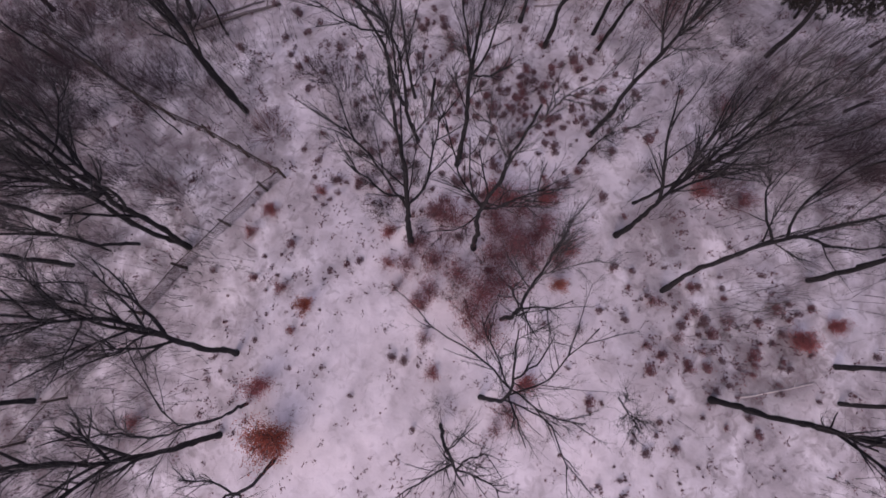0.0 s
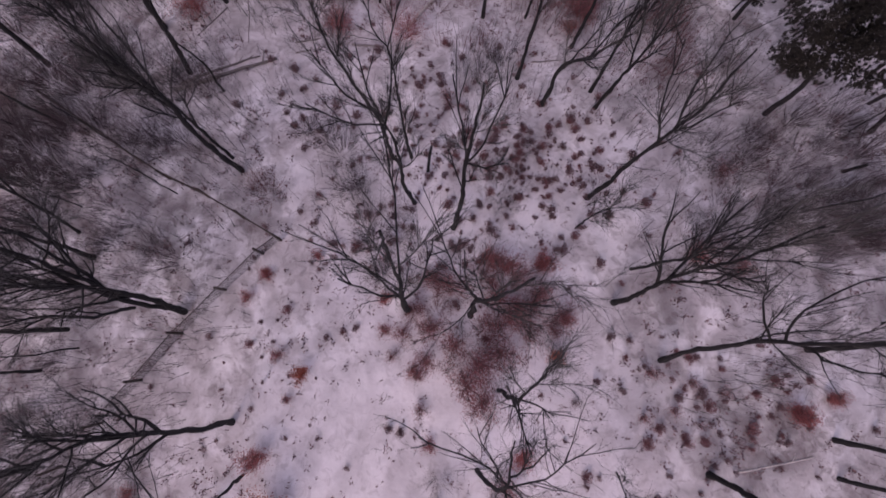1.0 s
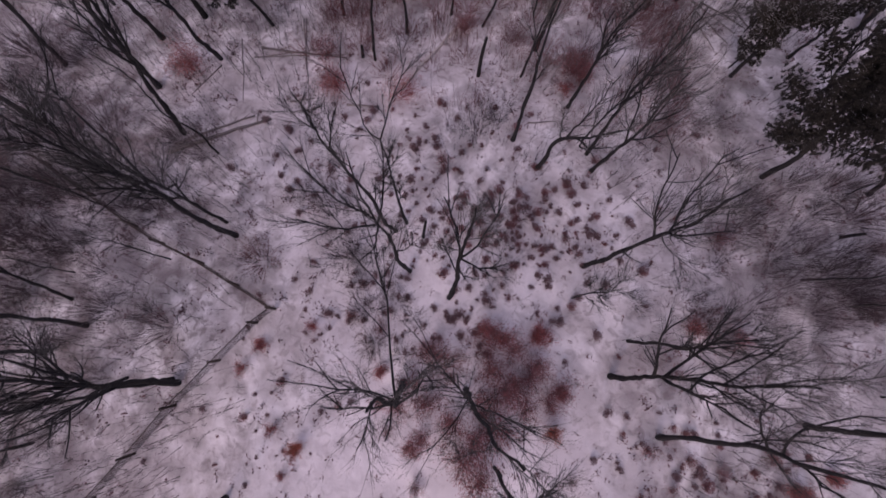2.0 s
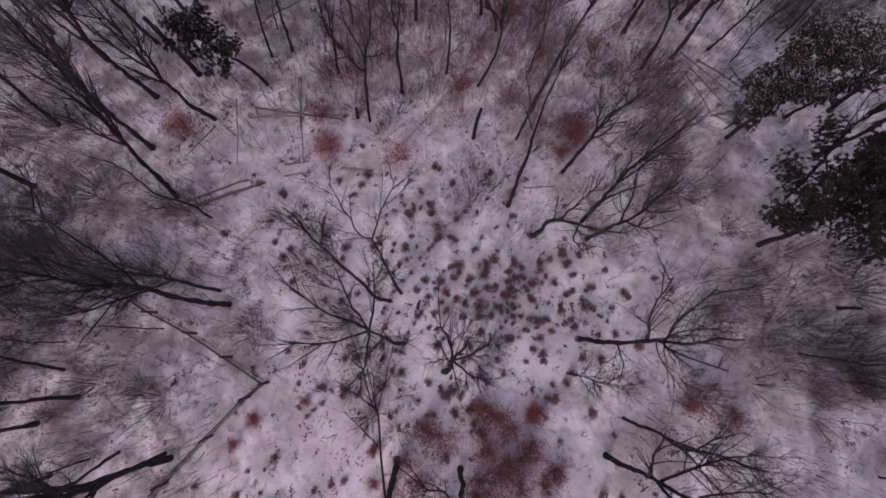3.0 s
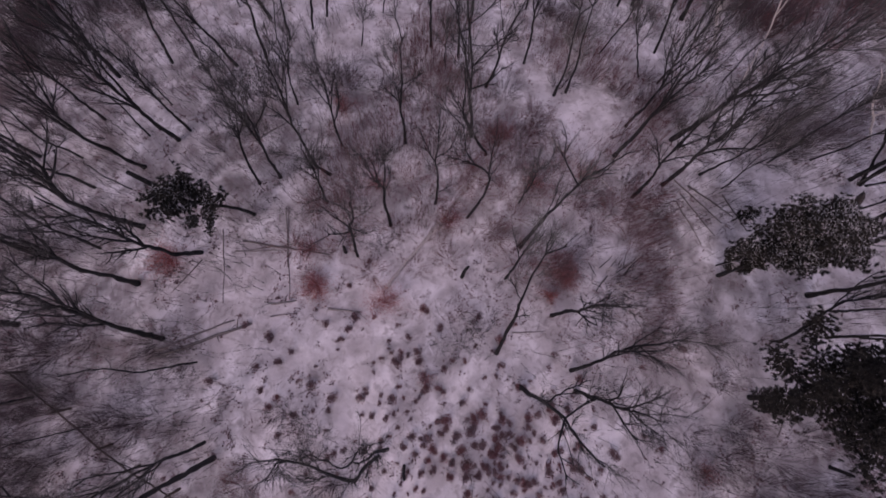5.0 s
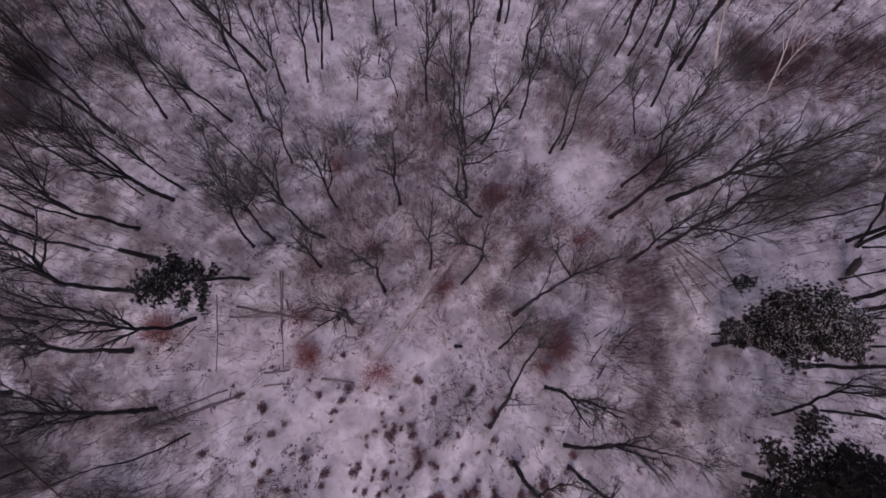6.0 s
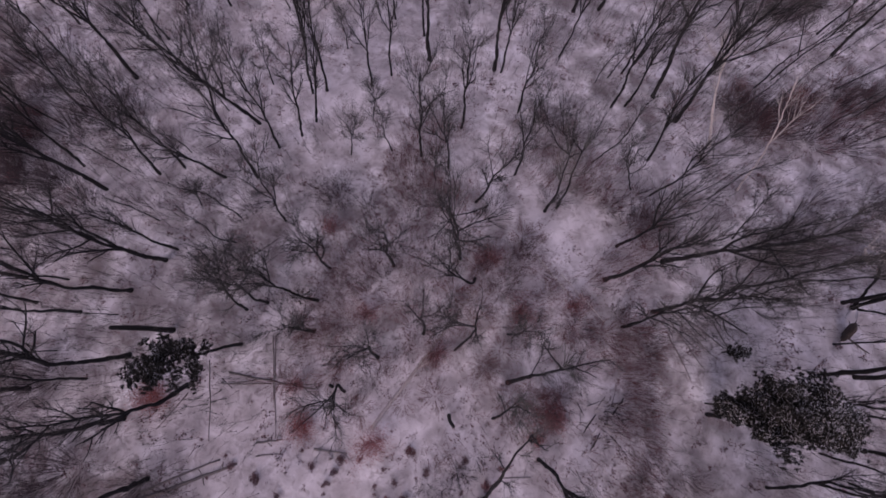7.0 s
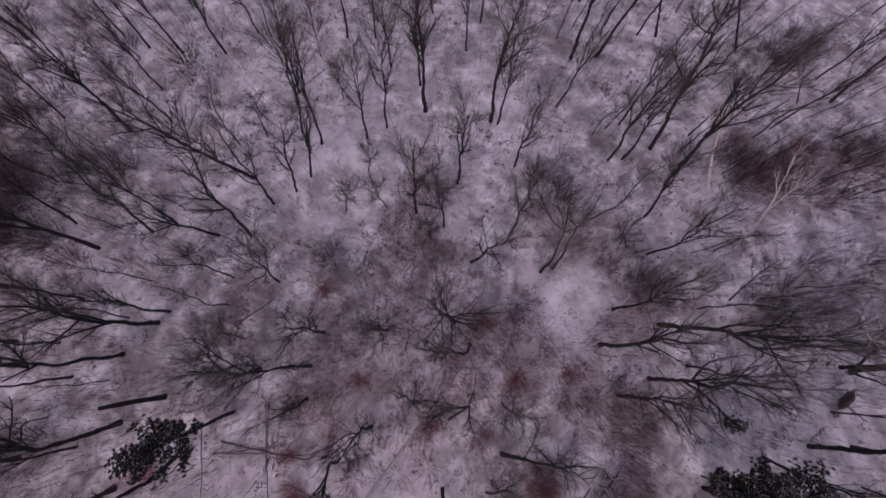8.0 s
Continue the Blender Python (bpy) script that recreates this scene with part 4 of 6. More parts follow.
bare_tree(-10.90, 51.97, 0.076, [(-0.46, -0.40, 7.81)], 155)
bare_tree(-14.67, 50.79, 0.078, [(1.39, 0.26, 6.45)], 156)
bare_tree(-26.83, 42.97, 0.058, [(1.07, 1.00, 3.60)], 157)
bare_tree(-18.70, 42.96, 0.104, [(0.69, 0.74, 7.41), (1.51, 1.72, 10.82)], 158)
bare_tree(32.38, 44.98, 0.226, [(-0.18, 0.57, 2.87), (-0.92, 2.96, 14.97)], 159)
bare_tree(32.88, 44.93, 0.128, [(-0.10, -0.66, 2.30), (-0.42, -2.75, 9.50)], 160)
bare_tree(32.59, 45.26, 0.155, [(-1.65, 1.26, 3.13), (-3.28, 2.51, 5.18), (-6.29, 4.81, 9.93)], 161)
bare_tree(23.79, 36.75, 0.155, [(-0.08, -0.34, 4.64), (-0.18, -0.79, 10.93)], 162)
bare_tree(21.84, 49.36, 0.080, [(-1.14, 1.15, 3.86), (-1.71, 1.73, 6.61)], 163)
bare_tree(-37.32, 65.64, 0.154, [(-0.03, -0.04, 5.73), (-0.07, -0.09, 11.92)], 164)
bare_tree(-32.84, 66.66, 0.169, [(0.08, 0.08, 5.66), (0.15, 0.16, 11.60)], 165)
bare_tree(12.29, 52.49, 0.096, [(-5.44, -1.88, 9.98)], 166)
bare_tree(-20.38, 56.98, 0.159, [(1.09, 0.55, 8.04), (2.28, 1.16, 14.32), (2.46, 1.25, 15.46)], 167)

# ---- evergreens ----
evergreen(20.78, 24.84, 0.20, [(-0.29, 0.32, 3.81), (-1.10, 1.20, 7.42), (-1.10, 1.20, 12.20)], 71, 3.7, 0.33, 2700, 0.04)
evergreen(18.82, 33.69, 0.17, [(0.15, 0.50, 3.40), (0.40, 1.20, 6.40), (0.50, 1.60, 9.60)], 72, 2.7, 0.48, 2000, 0.45)
evergreen(-19.08, 31.84, 0.15, [(-0.50, -0.40, 2.80), (-1.40, -1.20, 5.60), (-2.00, -1.70, 8.20)], 73, 1.8, 0.50, 560, 0.20)
evergreen(18.69, 34.50, 0.07, [(0.10, 0.05, 1.00), (0.15, 0.00, 2.00), (0.15, 0.00, 5.20)], 75, 1.2, 0.25, 420, 0.35)
evergreen(20.29, 38.80, 0.05, [(0.10, 0.05, 1.00), (0.15, 0.00, 1.60), (0.15, 0.00, 2.40)], 76, 0.7, 0.30, 55, 0.60)
evergreen(31.31, 38.88, 0.20, [(-0.07, 0.07, 1.02), (-0.96, 0.88, 13.00)], 74, 2.6, 0.50, 1400, 0.05)

# ---- the fence with its corner ----
wire_fence([(-12.00, 8.88), (-13.03, 7.72), (-14.90, 4.79), (-17.11, 1.35), (-18.95, -2.15), (-20.80, -5.32), (-22.65, -8.50), (-24.51, -11.68)], 81, wire=0.008)
wire_fence([(-12.00, 8.88), (-15.14, 9.99), (-18.24, 11.07), (-21.64, 11.95), (-24.20, 12.87), (-28.27, 14.60), (-32.86, 16.38)], 82, wire=0.006, rail_r=0.055)

# ---- fallen wood and stumps ----
fallen_log(-23.65, 19.02, -16.56, 23.15, 0.17, 300, 3)
fallen_log(-23.41, 19.67, -17.99, 23.20, 0.11, 301, 3)
fallen_log(-6.95, 27.65, -0.75, 40.05, 0.15, 302, 3, mat=PALE)
fallen_log(-19.27, 29.44, -12.01, 29.64, 0.09, 303, 3)
fallen_log(-10.90, 25.39, -8.33, 25.58, 0.10, 304, 3)
fallen_log(-15.44, 24.92, -13.60, 25.53, 0.09, 305, 3)
fallen_log(-15.25, 23.96, -13.33, 24.58, 0.06, 306, 1)
fallen_log(-16.53, 33.08, -14.16, 25.53, 0.05, 307, 1)
fallen_log(-21.28, 30.05, -19.25, 24.32, 0.05, 308, 1)
fallen_log(-21.25, 38.51, -18.83, 41.26, 0.08, 309, 1)
fallen_log(16.64, 41.45, 20.41, 39.17, 0.07, 310, 1)
fallen_log(15.55, 39.69, 17.55, 36.11, 0.06, 311, 1)
fallen_log(15.07, 42.15, 19.41, 38.34, 0.07, 312, 1)
fallen_log(4.00, 44.08, 7.27, 41.08, 0.08, 313, 1, mat=PALE)
fallen_log(6.38, 42.82, 10.37, 39.39, 0.06, 314, 1, mat=PALE)
fallen_log(19.58, 41.15, 21.57, 38.10, 0.06, 315, 1)
fallen_log(19.12, 0.09, 23.38, 1.78, 0.05, 316, 1, mat=PALE)
fallen_log(-22.16, 27.30, -23.72, 24.26, 0.05, 317, 1)
fallen_log(-16.74, 33.06, -14.98, 27.95, 0.05, 318, 1)
fallen_log(3.32, 26.18, 5.61, 26.79, 0.06, 319, 1)
fallen_log(-19.71, 28.53, -11.94, 30.03, 0.05, 320, 1)
fallen_log(-18.59, 28.82, -14.18, 30.22, 0.05, 321, 1)
fallen_log(15.96, 40.46, 18.74, 37.06, 0.06, 322, 1)
fallen_log(23.18, 23.78, 22.68, 22.41, 0.05, 323, 1)
fallen_log(1.98, 37.31, 4.06, 37.63, 0.06, 324, 1)
fallen_log(30.93, 42.47, 33.12, 41.09, 0.09, 325, 3)
snag(-1.16, 29.77, 4.21, 0.14, (-0.01, 0.00), 400)
snag(26.31, 21.26, 1.66, 0.13, (0.02, -0.08), 401)
snag(-10.78, 30.03, 1.20, 0.14, (-0.03, 0.27), 402)
snag(-25.20, 31.80, 6.20, 0.21, (0.00, 0.02), 404)
snag(-2.81, 15.76, 3.53, 0.10, (0.03, 0.00), 403)
root_plate(30.80, 42.58, 60, 0.95, 411)
brush_pile(10.60, 31.80, 2.6, 3.0, 60, 412)

# ---- bushes that keep their dead leaves ----
RED = [leafy_bush(500 + i, t, w, n, RED_LEAF, "red_leaved_bush", "low bush thick with rust-red dead leaves") for i, (t, w, n) in enumerate(((1.2, 1.9, 1900), (1.5, 2.1, 2200), (1.1, 1.8, 1800)))]
BROWN = [leafy_bush(510 + i, t, w, n, BROWN_LEAF, "brown_leaved_bush", "bush with dull reddish-brown dead leaves in snow", 0.85, 0.06) for i, (t, w, n) in enumerate(((1.4, 2.4, 1800), (1.2, 2.2, 1650), (1.7, 2.5, 1950)))]
ORANGE = [leafy_bush(540 + i, t, w, n, ORANGE_LEAF, "red_leaved_bush", "bush thick with bright orange-red dead leaves", 0.62 if i == 0 else 1.0, 0.055) for i, (t, w, n) in enumerate(((1.2, 1.9, 5200), (1.5, 2.1, 2400), (1.1, 1.8, 2200)))]
SMOULDER = [leafy_bush(560 + i, t, w, n, RED_LEAF, "red_leaved_bush", "thin spreading bush with a haze of rust-red leaves", 0.95, 0.13, RUST_TWIG) for i, (t, w, n) in enumerate(((1.6, 3.0, 3000), (1.8, 3.4, 3300)))]
DARK = [leafy_bush(550 + i, t, w, n, DRY_STALK, "withered_bush", "dense withered bush with dark brown leaves", 0.9) for i, (t, w, n) in enumerate(((2.0, 3.4, 2500), (2.6, 3.8, 2800)))]
RED_SMALL = [leafy_bush(520 + i, t, w, n, RED_LEAF, "red_leaved_bush", "small low bush of rust-red dead leaves") for i, (t, w, n) in enumerate(((1.0, 1.9, 1300), (1.2, 2.1, 1400), (0.9, 1.8, 1200)))]
BROWN_SMALL = [leafy_bush(530 + i, t, w, n, BROWN_LEAF, "brown_leaved_bush", "small bush with dull brown dead leaves") for i, (t, w, n) in enumerate(((1.1, 2.2, 800), (1.0, 2.0, 700), (1.3, 2.3, 900)))]

drop_to(ORANGE[0], -7.87, -7.70, 151, 2.39)
drop_to(RED[1], -9.74, -4.93, 313, 1.19)
drop_to(ORANGE[2], -8.10, 0.50, 345, 0.99)
drop_to(RED_SMALL[0], -1.02, 2.00, 103, 0.73)
drop_to(RED_SMALL[1], -10.11, 1.27, 41, 0.65)
drop_to(RED_SMALL[2], -9.08, 8.22, 217, 0.73)
drop_to(RED_SMALL[0], -12.22, 6.29, 240, 0.75)
drop_to(RED_SMALL[1], -13.19, 4.60, 279, 0.68)
drop_to(RED[2], -3.74, 6.26, 231, 0.85)
drop_to(RED_SMALL[0], -3.36, 4.21, 257, 0.70)
drop_to(ORANGE[1], 7.59, 4.71, 329, 0.82)
drop_to(DARK[0], 9.09, 2.19, 329, 0.36)
drop_to(RED[0], 6.07, 10.54, 333, 1.14)
drop_to(BROWN[1], 3.32, 9.83, 309, 1.57)
drop_to(BROWN[2], 4.55, 9.24, 259, 1.16)
drop_to(BROWN[0], 0.21, 7.85, 330, 1.34)
drop_to(BROWN[1], -0.81, 8.07, 4, 1.27)
drop_to(BROWN[2], 2.92, 3.34, 9, 1.64)
drop_to(BROWN[0], 2.47, 1.79, 287, 1.54)
drop_to(BROWN[1], 4.03, 4.29, 157, 1.70)
drop_to(BROWN[2], 1.29, 4.15, 269, 1.31)
drop_to(BROWN[0], 3.22, 5.84, 174, 1.48)
drop_to(BROWN[1], -0.52, 4.77, 324, 1.34)
drop_to(BROWN[2], 4.39, 6.64, 23, 1.49)
drop_to(BROWN[0], 5.90, 7.70, 242, 1.21)
drop_to(BROWN[1], 7.81, 7.28, 2, 1.21)
drop_to(RED[2], 6.40, -1.61, 53, 1.17)
drop_to(BROWN[0], 5.85, -3.54, 299, 1.11)
drop_to(RED_SMALL[1], 0.86, -2.05, 105, 0.67)
drop_to(BROWN_SMALL[2], 5.16, -4.50, 353, 0.64)
drop_to(BROWN_SMALL[0], 13.42, 4.81, 125, 0.74)
drop_to(BROWN_SMALL[1], 16.04, 4.78, 282, 0.67)
drop_to(BROWN_SMALL[2], 17.95, 4.45, 345, 0.58)
drop_to(BROWN_SMALL[0], 13.31, 2.08, 113, 0.60)
drop_to(BROWN_SMALL[1], 15.12, 2.85, 352, 0.61)
drop_to(BROWN_SMALL[2], 16.69, 2.30, 253, 0.41)
drop_to(BROWN_SMALL[0], 15.91, 1.14, 348, 0.53)
drop_to(BROWN_SMALL[1], 19.54, 2.43, 107, 0.37)
drop_to(RED[2], 22.56, 4.04, 184, 1.10)
drop_to(RED[0], 22.27, 4.16, 266, 0.96)
drop_to(RED[1], 24.50, 5.45, 347, 0.66)
drop_to(RED[2], 24.29, 5.35, 100, 0.77)
drop_to(RED[0], 16.02, 12.83, 173, 0.96)
drop_to(BROWN[1], 18.82, 12.56, 281, 0.94)
drop_to(BROWN_SMALL[2], -2.55, 2.68, 301, 0.62)
drop_to(BROWN_SMALL[0], -0.65, 1.74, 355, 0.65)
drop_to(BROWN_SMALL[1], -6.49, 9.38, 76, 0.72)
drop_to(BROWN_SMALL[2], -4.34, 8.90, 355, 0.75)
drop_to(RED_SMALL[0], -8.71, -1.29, 40, 0.45)
drop_to(RED_SMALL[2], -12.34, 6.42, 313, 0.67)
drop_to(RED[0], 2.59, 10.06, 328, 1.13)
drop_to(RED[1], 3.76, 9.82, 314, 0.78)
drop_to(RED[2], 5.93, 10.25, 254, 0.90)
drop_to(RED[0], 7.98, 7.06, 209, 0.74)
drop_to(BROWN[1], 4.91, 7.11, 199, 1.09)
drop_to(SMOULDER[0], -12.20, 26.85, 28, 1.10)
drop_to(SMOULDER[1], -6.64, 26.77, 332, 1.05)
drop_to(SMOULDER[0], -24.60, 26.75, 32, 1.25)
drop_to(BROWN[1], 6.20, 31.40, 133, 1.75)
drop_to(BROWN_SMALL[2], 5.86, 32.67, 268, 0.87)
drop_to(BROWN[0], -2.95, 34.08, 218, 1.30)
drop_to(BROWN_SMALL[1], -2.52, 21.80, 211, 0.93)
drop_to(BROWN_SMALL[2], -1.27, 8.29, 171, 0.72)
drop_to(BROWN[0], -13.57, 29.78, 40, 1.28)
drop_to(BROWN[0], 6.81, 31.20, 70, 1.23)
drop_to(RED_SMALL[1], 5.67, 29.48, 167, 0.83)
drop_to(BROWN[2], -14.33, 43.10, 22, 1.35)
drop_to(BROWN[0], -9.50, 36.36, 157, 1.33)
drop_to(BROWN[1], 3.21, 38.78, 45, 1.59)
drop_to(BROWN[2], 7.43, 40.12, 147, 1.28)
drop_to(BROWN[0], 0.19, 43.02, 346, 1.39)
drop_to(BROWN_SMALL[1], 24.15, 67.81, 51, 1.31)
drop_to(BROWN_SMALL[2], 30.70, 68.70, 47, 1.25)
drop_to(BROWN_SMALL[0], 26.30, 64.65, 253, 1.16)
drop_to(BROWN_SMALL[1], -45.66, 46.65, 81, 1.16)
drop_to(BROWN_SMALL[2], -44.47, 42.22, 1, 0.98)
drop_to(BROWN_SMALL[0], -45.78, 49.09, 135, 0.94)
drop_to(BROWN[1], 17.53, 19.44, 63, 0.98)
drop_to(RED_SMALL[1], -17.38, -8.84, 281, 0.75)
drop_to(BROWN[2], -0.30, 2.73, 218, 1.14)
drop_to(BROWN[0], -1.72, 5.91, 28, 1.05)
drop_to(BROWN[1], 3.70, 0.96, 21, 1.46)
drop_to(BROWN[2], 6.16, 8.53, 335, 1.15)
drop_to(BROWN[0], 5.82, 5.76, 265, 1.19)
drop_to(BROWN[1], 3.30, 7.61, 274, 1.54)
drop_to(BROWN[2], -2.14, 4.28, 293, 0.90)
drop_to(BROWN[0], 7.19, 6.39, 115, 1.01)
drop_to(BROWN_SMALL[1], -0.07, -0.14, 190, 0.79)
drop_to(DARK[0], 24.65, 66.58, 68, 0.72)
drop_to(DARK[1], 28.43, 66.48, 0, 0.80)
drop_to(DARK[0], 32.57, 68.26, 214, 0.88)
drop_to(DARK[1], 36.75, 69.61, 80, 0.88)
drop_to(DARK[0], 40.00, 69.50, 214, 0.80)
drop_to(DARK[1], 32.94, 86.55, 321, 0.88)
drop_to(DARK[0], 36.68, 86.25, 96, 0.80)
drop_to(DARK[1], 28.66, 82.66, 91, 0.80)
drop_to(DARK[0], -46.72, 47.03, 60, 0.88)
drop_to(DARK[1], -46.31, 48.98, 119, 0.88)
drop_to(DARK[0], -46.06, 44.19, 275, 0.88)
drop_to(DARK[1], 5.08, 57.36, 238, 0.64)
drop_to(DARK[0], 3.25, 58.59, 242, 0.56)
drop_to(DARK[1], -51.02, 52.94, 15, 0.88)
drop_to(DARK[0], -49.55, 54.76, 288, 0.88)
drop_to(DARK[1], -48.29, 48.92, 266, 0.88)
drop_to(DARK[0], -47.42, 44.49, 79, 0.88)
drop_to(DARK[1], 29.72, 65.13, 215, 0.72)
drop_to(DARK[0], 33.46, 64.92, 260, 0.72)
drop_to(DARK[1], 27.61, 16.01, 79, 0.80)
drop_to(DARK[0], 28.41, 20.64, 64, 0.80)
drop_to(DARK[1], -35.94, 15.58, 207, 0.72)
drop_to(DARK[0], -35.65, 12.09, 281, 0.80)
drop_to(DARK[1], -32.30, 15.09, 95, 0.64)
drop_to(DARK[0], -29.17, 14.38, 194, 0.56)
for ob in SMOULDER + DARK + RED + ORANGE + BROWN + RED_SMALL + BROWN_SMALL:
    taken_away(ob)

# ---- leafless shrubs of the undergrowth ----
SHRUB = [thicket(600 + i, t, w, n) for i, (t, w, n) in enumerate(((3.2, 2.6, 34), (2.6, 2.4, 30), (4.0, 2.8, 40), (2.2, 2.0, 24)))]
drop_to(SHRUB[1], -16.36, 46.68, 222, 0.79)
drop_to(SHRUB[3], 4.44, 58.19, 116, 0.75)
drop_to(SHRUB[0], 5.99, 56.60, 33, 0.70)
drop_to(SHRUB[1], 2.90, 59.18, 135, 0.65)
drop_to(SHRUB[2], 22.98, 62.45, 94, 0.93)
drop_to(SHRUB[3], 25.75, 65.24, 325, 0.91)
drop_to(SHRUB[1], 33.15, 83.22, 218, 0.99)
drop_to(SHRUB[2], 29.79, 80.33, 197, 0.75)
drop_to(SHRUB[3], 35.69, 84.95, 224, 0.84)
drop_to(SHRUB[0], 26.27, 46.73, 149, 0.78)
drop_to(SHRUB[1], 24.27, 47.35, 204, 0.79)
drop_to(SHRUB[2], 28.62, 48.73, 100, 0.95)
drop_to(SHRUB[3], 31.10, 50.82, 146, 0.75)
drop_to(SHRUB[1], -4.14, 41.73, 269, 0.50)
drop_to(SHRUB[3], -17.28, 36.25, 281, 0.64)
drop_to(SHRUB[0], -24.34, 37.27, 349, 0.76)
drop_to(SHRUB[2], -7.98, 31.04, 273, 0.73)
drop_to(SHRUB[0], 7.02, 34.02, 354, 0.61)
drop_to(SHRUB[1], 11.67, 40.09, 112, 0.74)
drop_to(SHRUB[2], 13.64, 37.81, 205, 0.56)
drop_to(SHRUB[3], 2.90, 31.19, 185, 0.60)
drop_to(SHRUB[0], 2.28, 42.01, 305, 0.62)
drop_to(SHRUB[1], -26.86, 48.07, 78, 0.77)
drop_to(SHRUB[2], -31.53, 48.33, 280, 0.71)
drop_to(SHRUB[3], -45.48, 53.07, 186, 0.79)
drop_to(SHRUB[0], -34.68, 36.72, 38, 0.77)
drop_to(SHRUB[1], -30.92, 41.63, 180, 0.77)
drop_to(SHRUB[2], -22.32, 43.32, 275, 0.79)
drop_to(SHRUB[1], 17.21, 53.53, 176, 0.65)
drop_to(SHRUB[2], 19.80, 50.67, 286, 0.75)
drop_to(SHRUB[3], 15.98, 44.71, 342, 0.75)
drop_to(SHRUB[0], 11.84, 49.04, 80, 0.62)
drop_to(SHRUB[2], -14.95, 45.38, 55, 0.76)
drop_to(SHRUB[3], -2.36, 43.08, 132, 0.63)
drop_to(SHRUB[0], 1.53, 40.54, 192, 0.74)
drop_to(SHRUB[1], 11.29, 40.37, 85, 0.66)
drop_to(SHRUB[2], 13.72, 39.33, 205, 0.62)
drop_to(SHRUB[3], 8.81, 34.05, 47, 0.75)
drop_to(SHRUB[0], 11.15, 32.70, 55, 0.57)
drop_to(SHRUB[1], 13.96, 27.76, 171, 0.54)
drop_to(SHRUB[2], 17.35, 28.80, 206, 0.51)
drop_to(SHRUB[1], 0.99, 25.68, 76, 0.53)
drop_to(SHRUB[2], -0.53, 24.58, 274, 0.52)
drop_to(SHRUB[3], -25.49, 44.00, 133, 0.85)
drop_to(SHRUB[0], -33.00, 41.94, 179, 0.66)
drop_to(SHRUB[1], 26.48, 49.14, 145, 0.88)
drop_to(SHRUB[2], 23.88, 49.78, 233, 0.77)
drop_to(SHRUB[3], 30.76, 58.04, 133, 0.65)
drop_to(SHRUB[0], 5.50, 60.73, 273, 0.87)
drop_to(SHRUB[1], -47.85, 47.96, 152, 0.94)
drop_to(SHRUB[2], -50.97, 51.57, 76, 0.93)
drop_to(SHRUB[3], -44.93, 44.55, 340, 1.02)
drop_to(SHRUB[0], -21.75, 15.07, 228, 0.72)
drop_to(SHRUB[1], -19.74, 14.56, 119, 0.72)
drop_to(SHRUB[2], -24.94, 14.93, 68, 0.86)
drop_to(SHRUB[3], -29.12, 15.97, 193, 0.85)
drop_to(SHRUB[0], -29.14, 10.28, 50, 0.63)
drop_to(SHRUB[1], 16.63, 21.25, 102, 0.79)
drop_to(SHRUB[2], 18.61, 19.99, 358, 0.65)
drop_to(SHRUB[3], 20.87, 17.29, 285, 0.86)
drop_to(SHRUB[0], 23.91, 17.11, 319, 0.72)
drop_to(SHRUB[1], 25.97, 19.02, 127, 0.69)
drop_to(SHRUB[2], 22.98, 20.83, 129, 0.69)
drop_to(SHRUB[3], 27.17, 15.52, 287, 0.65)
drop_to(SHRUB[0], 17.10, 13.64, 233, 0.69)
drop_to(SHRUB[1], 14.23, 21.21, 214, 0.63)
drop_to(SHRUB[2], 20.06, 14.92, 293, 0.72)
drop_to(SHRUB[3], -0.04, 26.20, 183, 0.69)
drop_to(SHRUB[0], -1.93, 24.43, 209, 0.52)
drop_to(SHRUB[1], -4.53, 12.48, 310, 0.70)
drop_to(SHRUB[2], -7.34, 13.92, 152, 0.51)
drop_to(SHRUB[3], -9.44, 12.33, 80, 0.54)
drop_to(SHRUB[0], 9.59, 14.41, 309, 0.48)
drop_to(SHRUB[1], 12.27, 13.81, 277, 0.51)
drop_to(SHRUB[2], -19.18, 6.16, 47, 0.88)
drop_to(SHRUB[3], -21.15, 6.69, 337, 0.76)
drop_to(SHRUB[0], -13.97, 11.89, 198, 0.67)
drop_to(SHRUB[1], -6.45, 12.66, 163, 0.55)
drop_to(SHRUB[2], -7.47, 13.40, 350, 0.51)
drop_to(SHRUB[3], -12.87, 17.30, 62, 0.66)
drop_to(SHRUB[0], 0.93, 17.10, 1, 0.56)
drop_to(SHRUB[1], 3.59, 18.52, 351, 0.56)
drop_to(SHRUB[2], 3.01, 14.26, 115, 0.57)
drop_to(SHRUB[3], 17.22, 19.22, 94, 0.66)
drop_to(SHRUB[0], 19.63, 20.66, 74, 0.83)
drop_to(SHRUB[1], 23.96, 19.23, 186, 0.96)
drop_to(SHRUB[2], 22.28, 16.63, 254, 0.80)
drop_to(SHRUB[3], 26.12, 16.56, 242, 0.80)
drop_to(SHRUB[0], 24.43, 13.68, 246, 0.83)
drop_to(SHRUB[1], -33.38, 12.98, 61, 0.70)
drop_to(SHRUB[2], -30.65, 11.02, 8, 0.70)
drop_to(SHRUB[3], -31.94, 6.15, 269, 0.70)
drop_to(SHRUB[0], -24.21, -6.42, 163, 0.61)
drop_to(SHRUB[1], -26.10, -6.03, 53, 0.56)
drop_to(SHRUB[2], 1.77, -3.90, 67, 0.42)
drop_to(SHRUB[3], 2.96, 5.22, 47, 0.74)
drop_to(SHRUB[0], 1.85, 3.14, 222, 0.67)
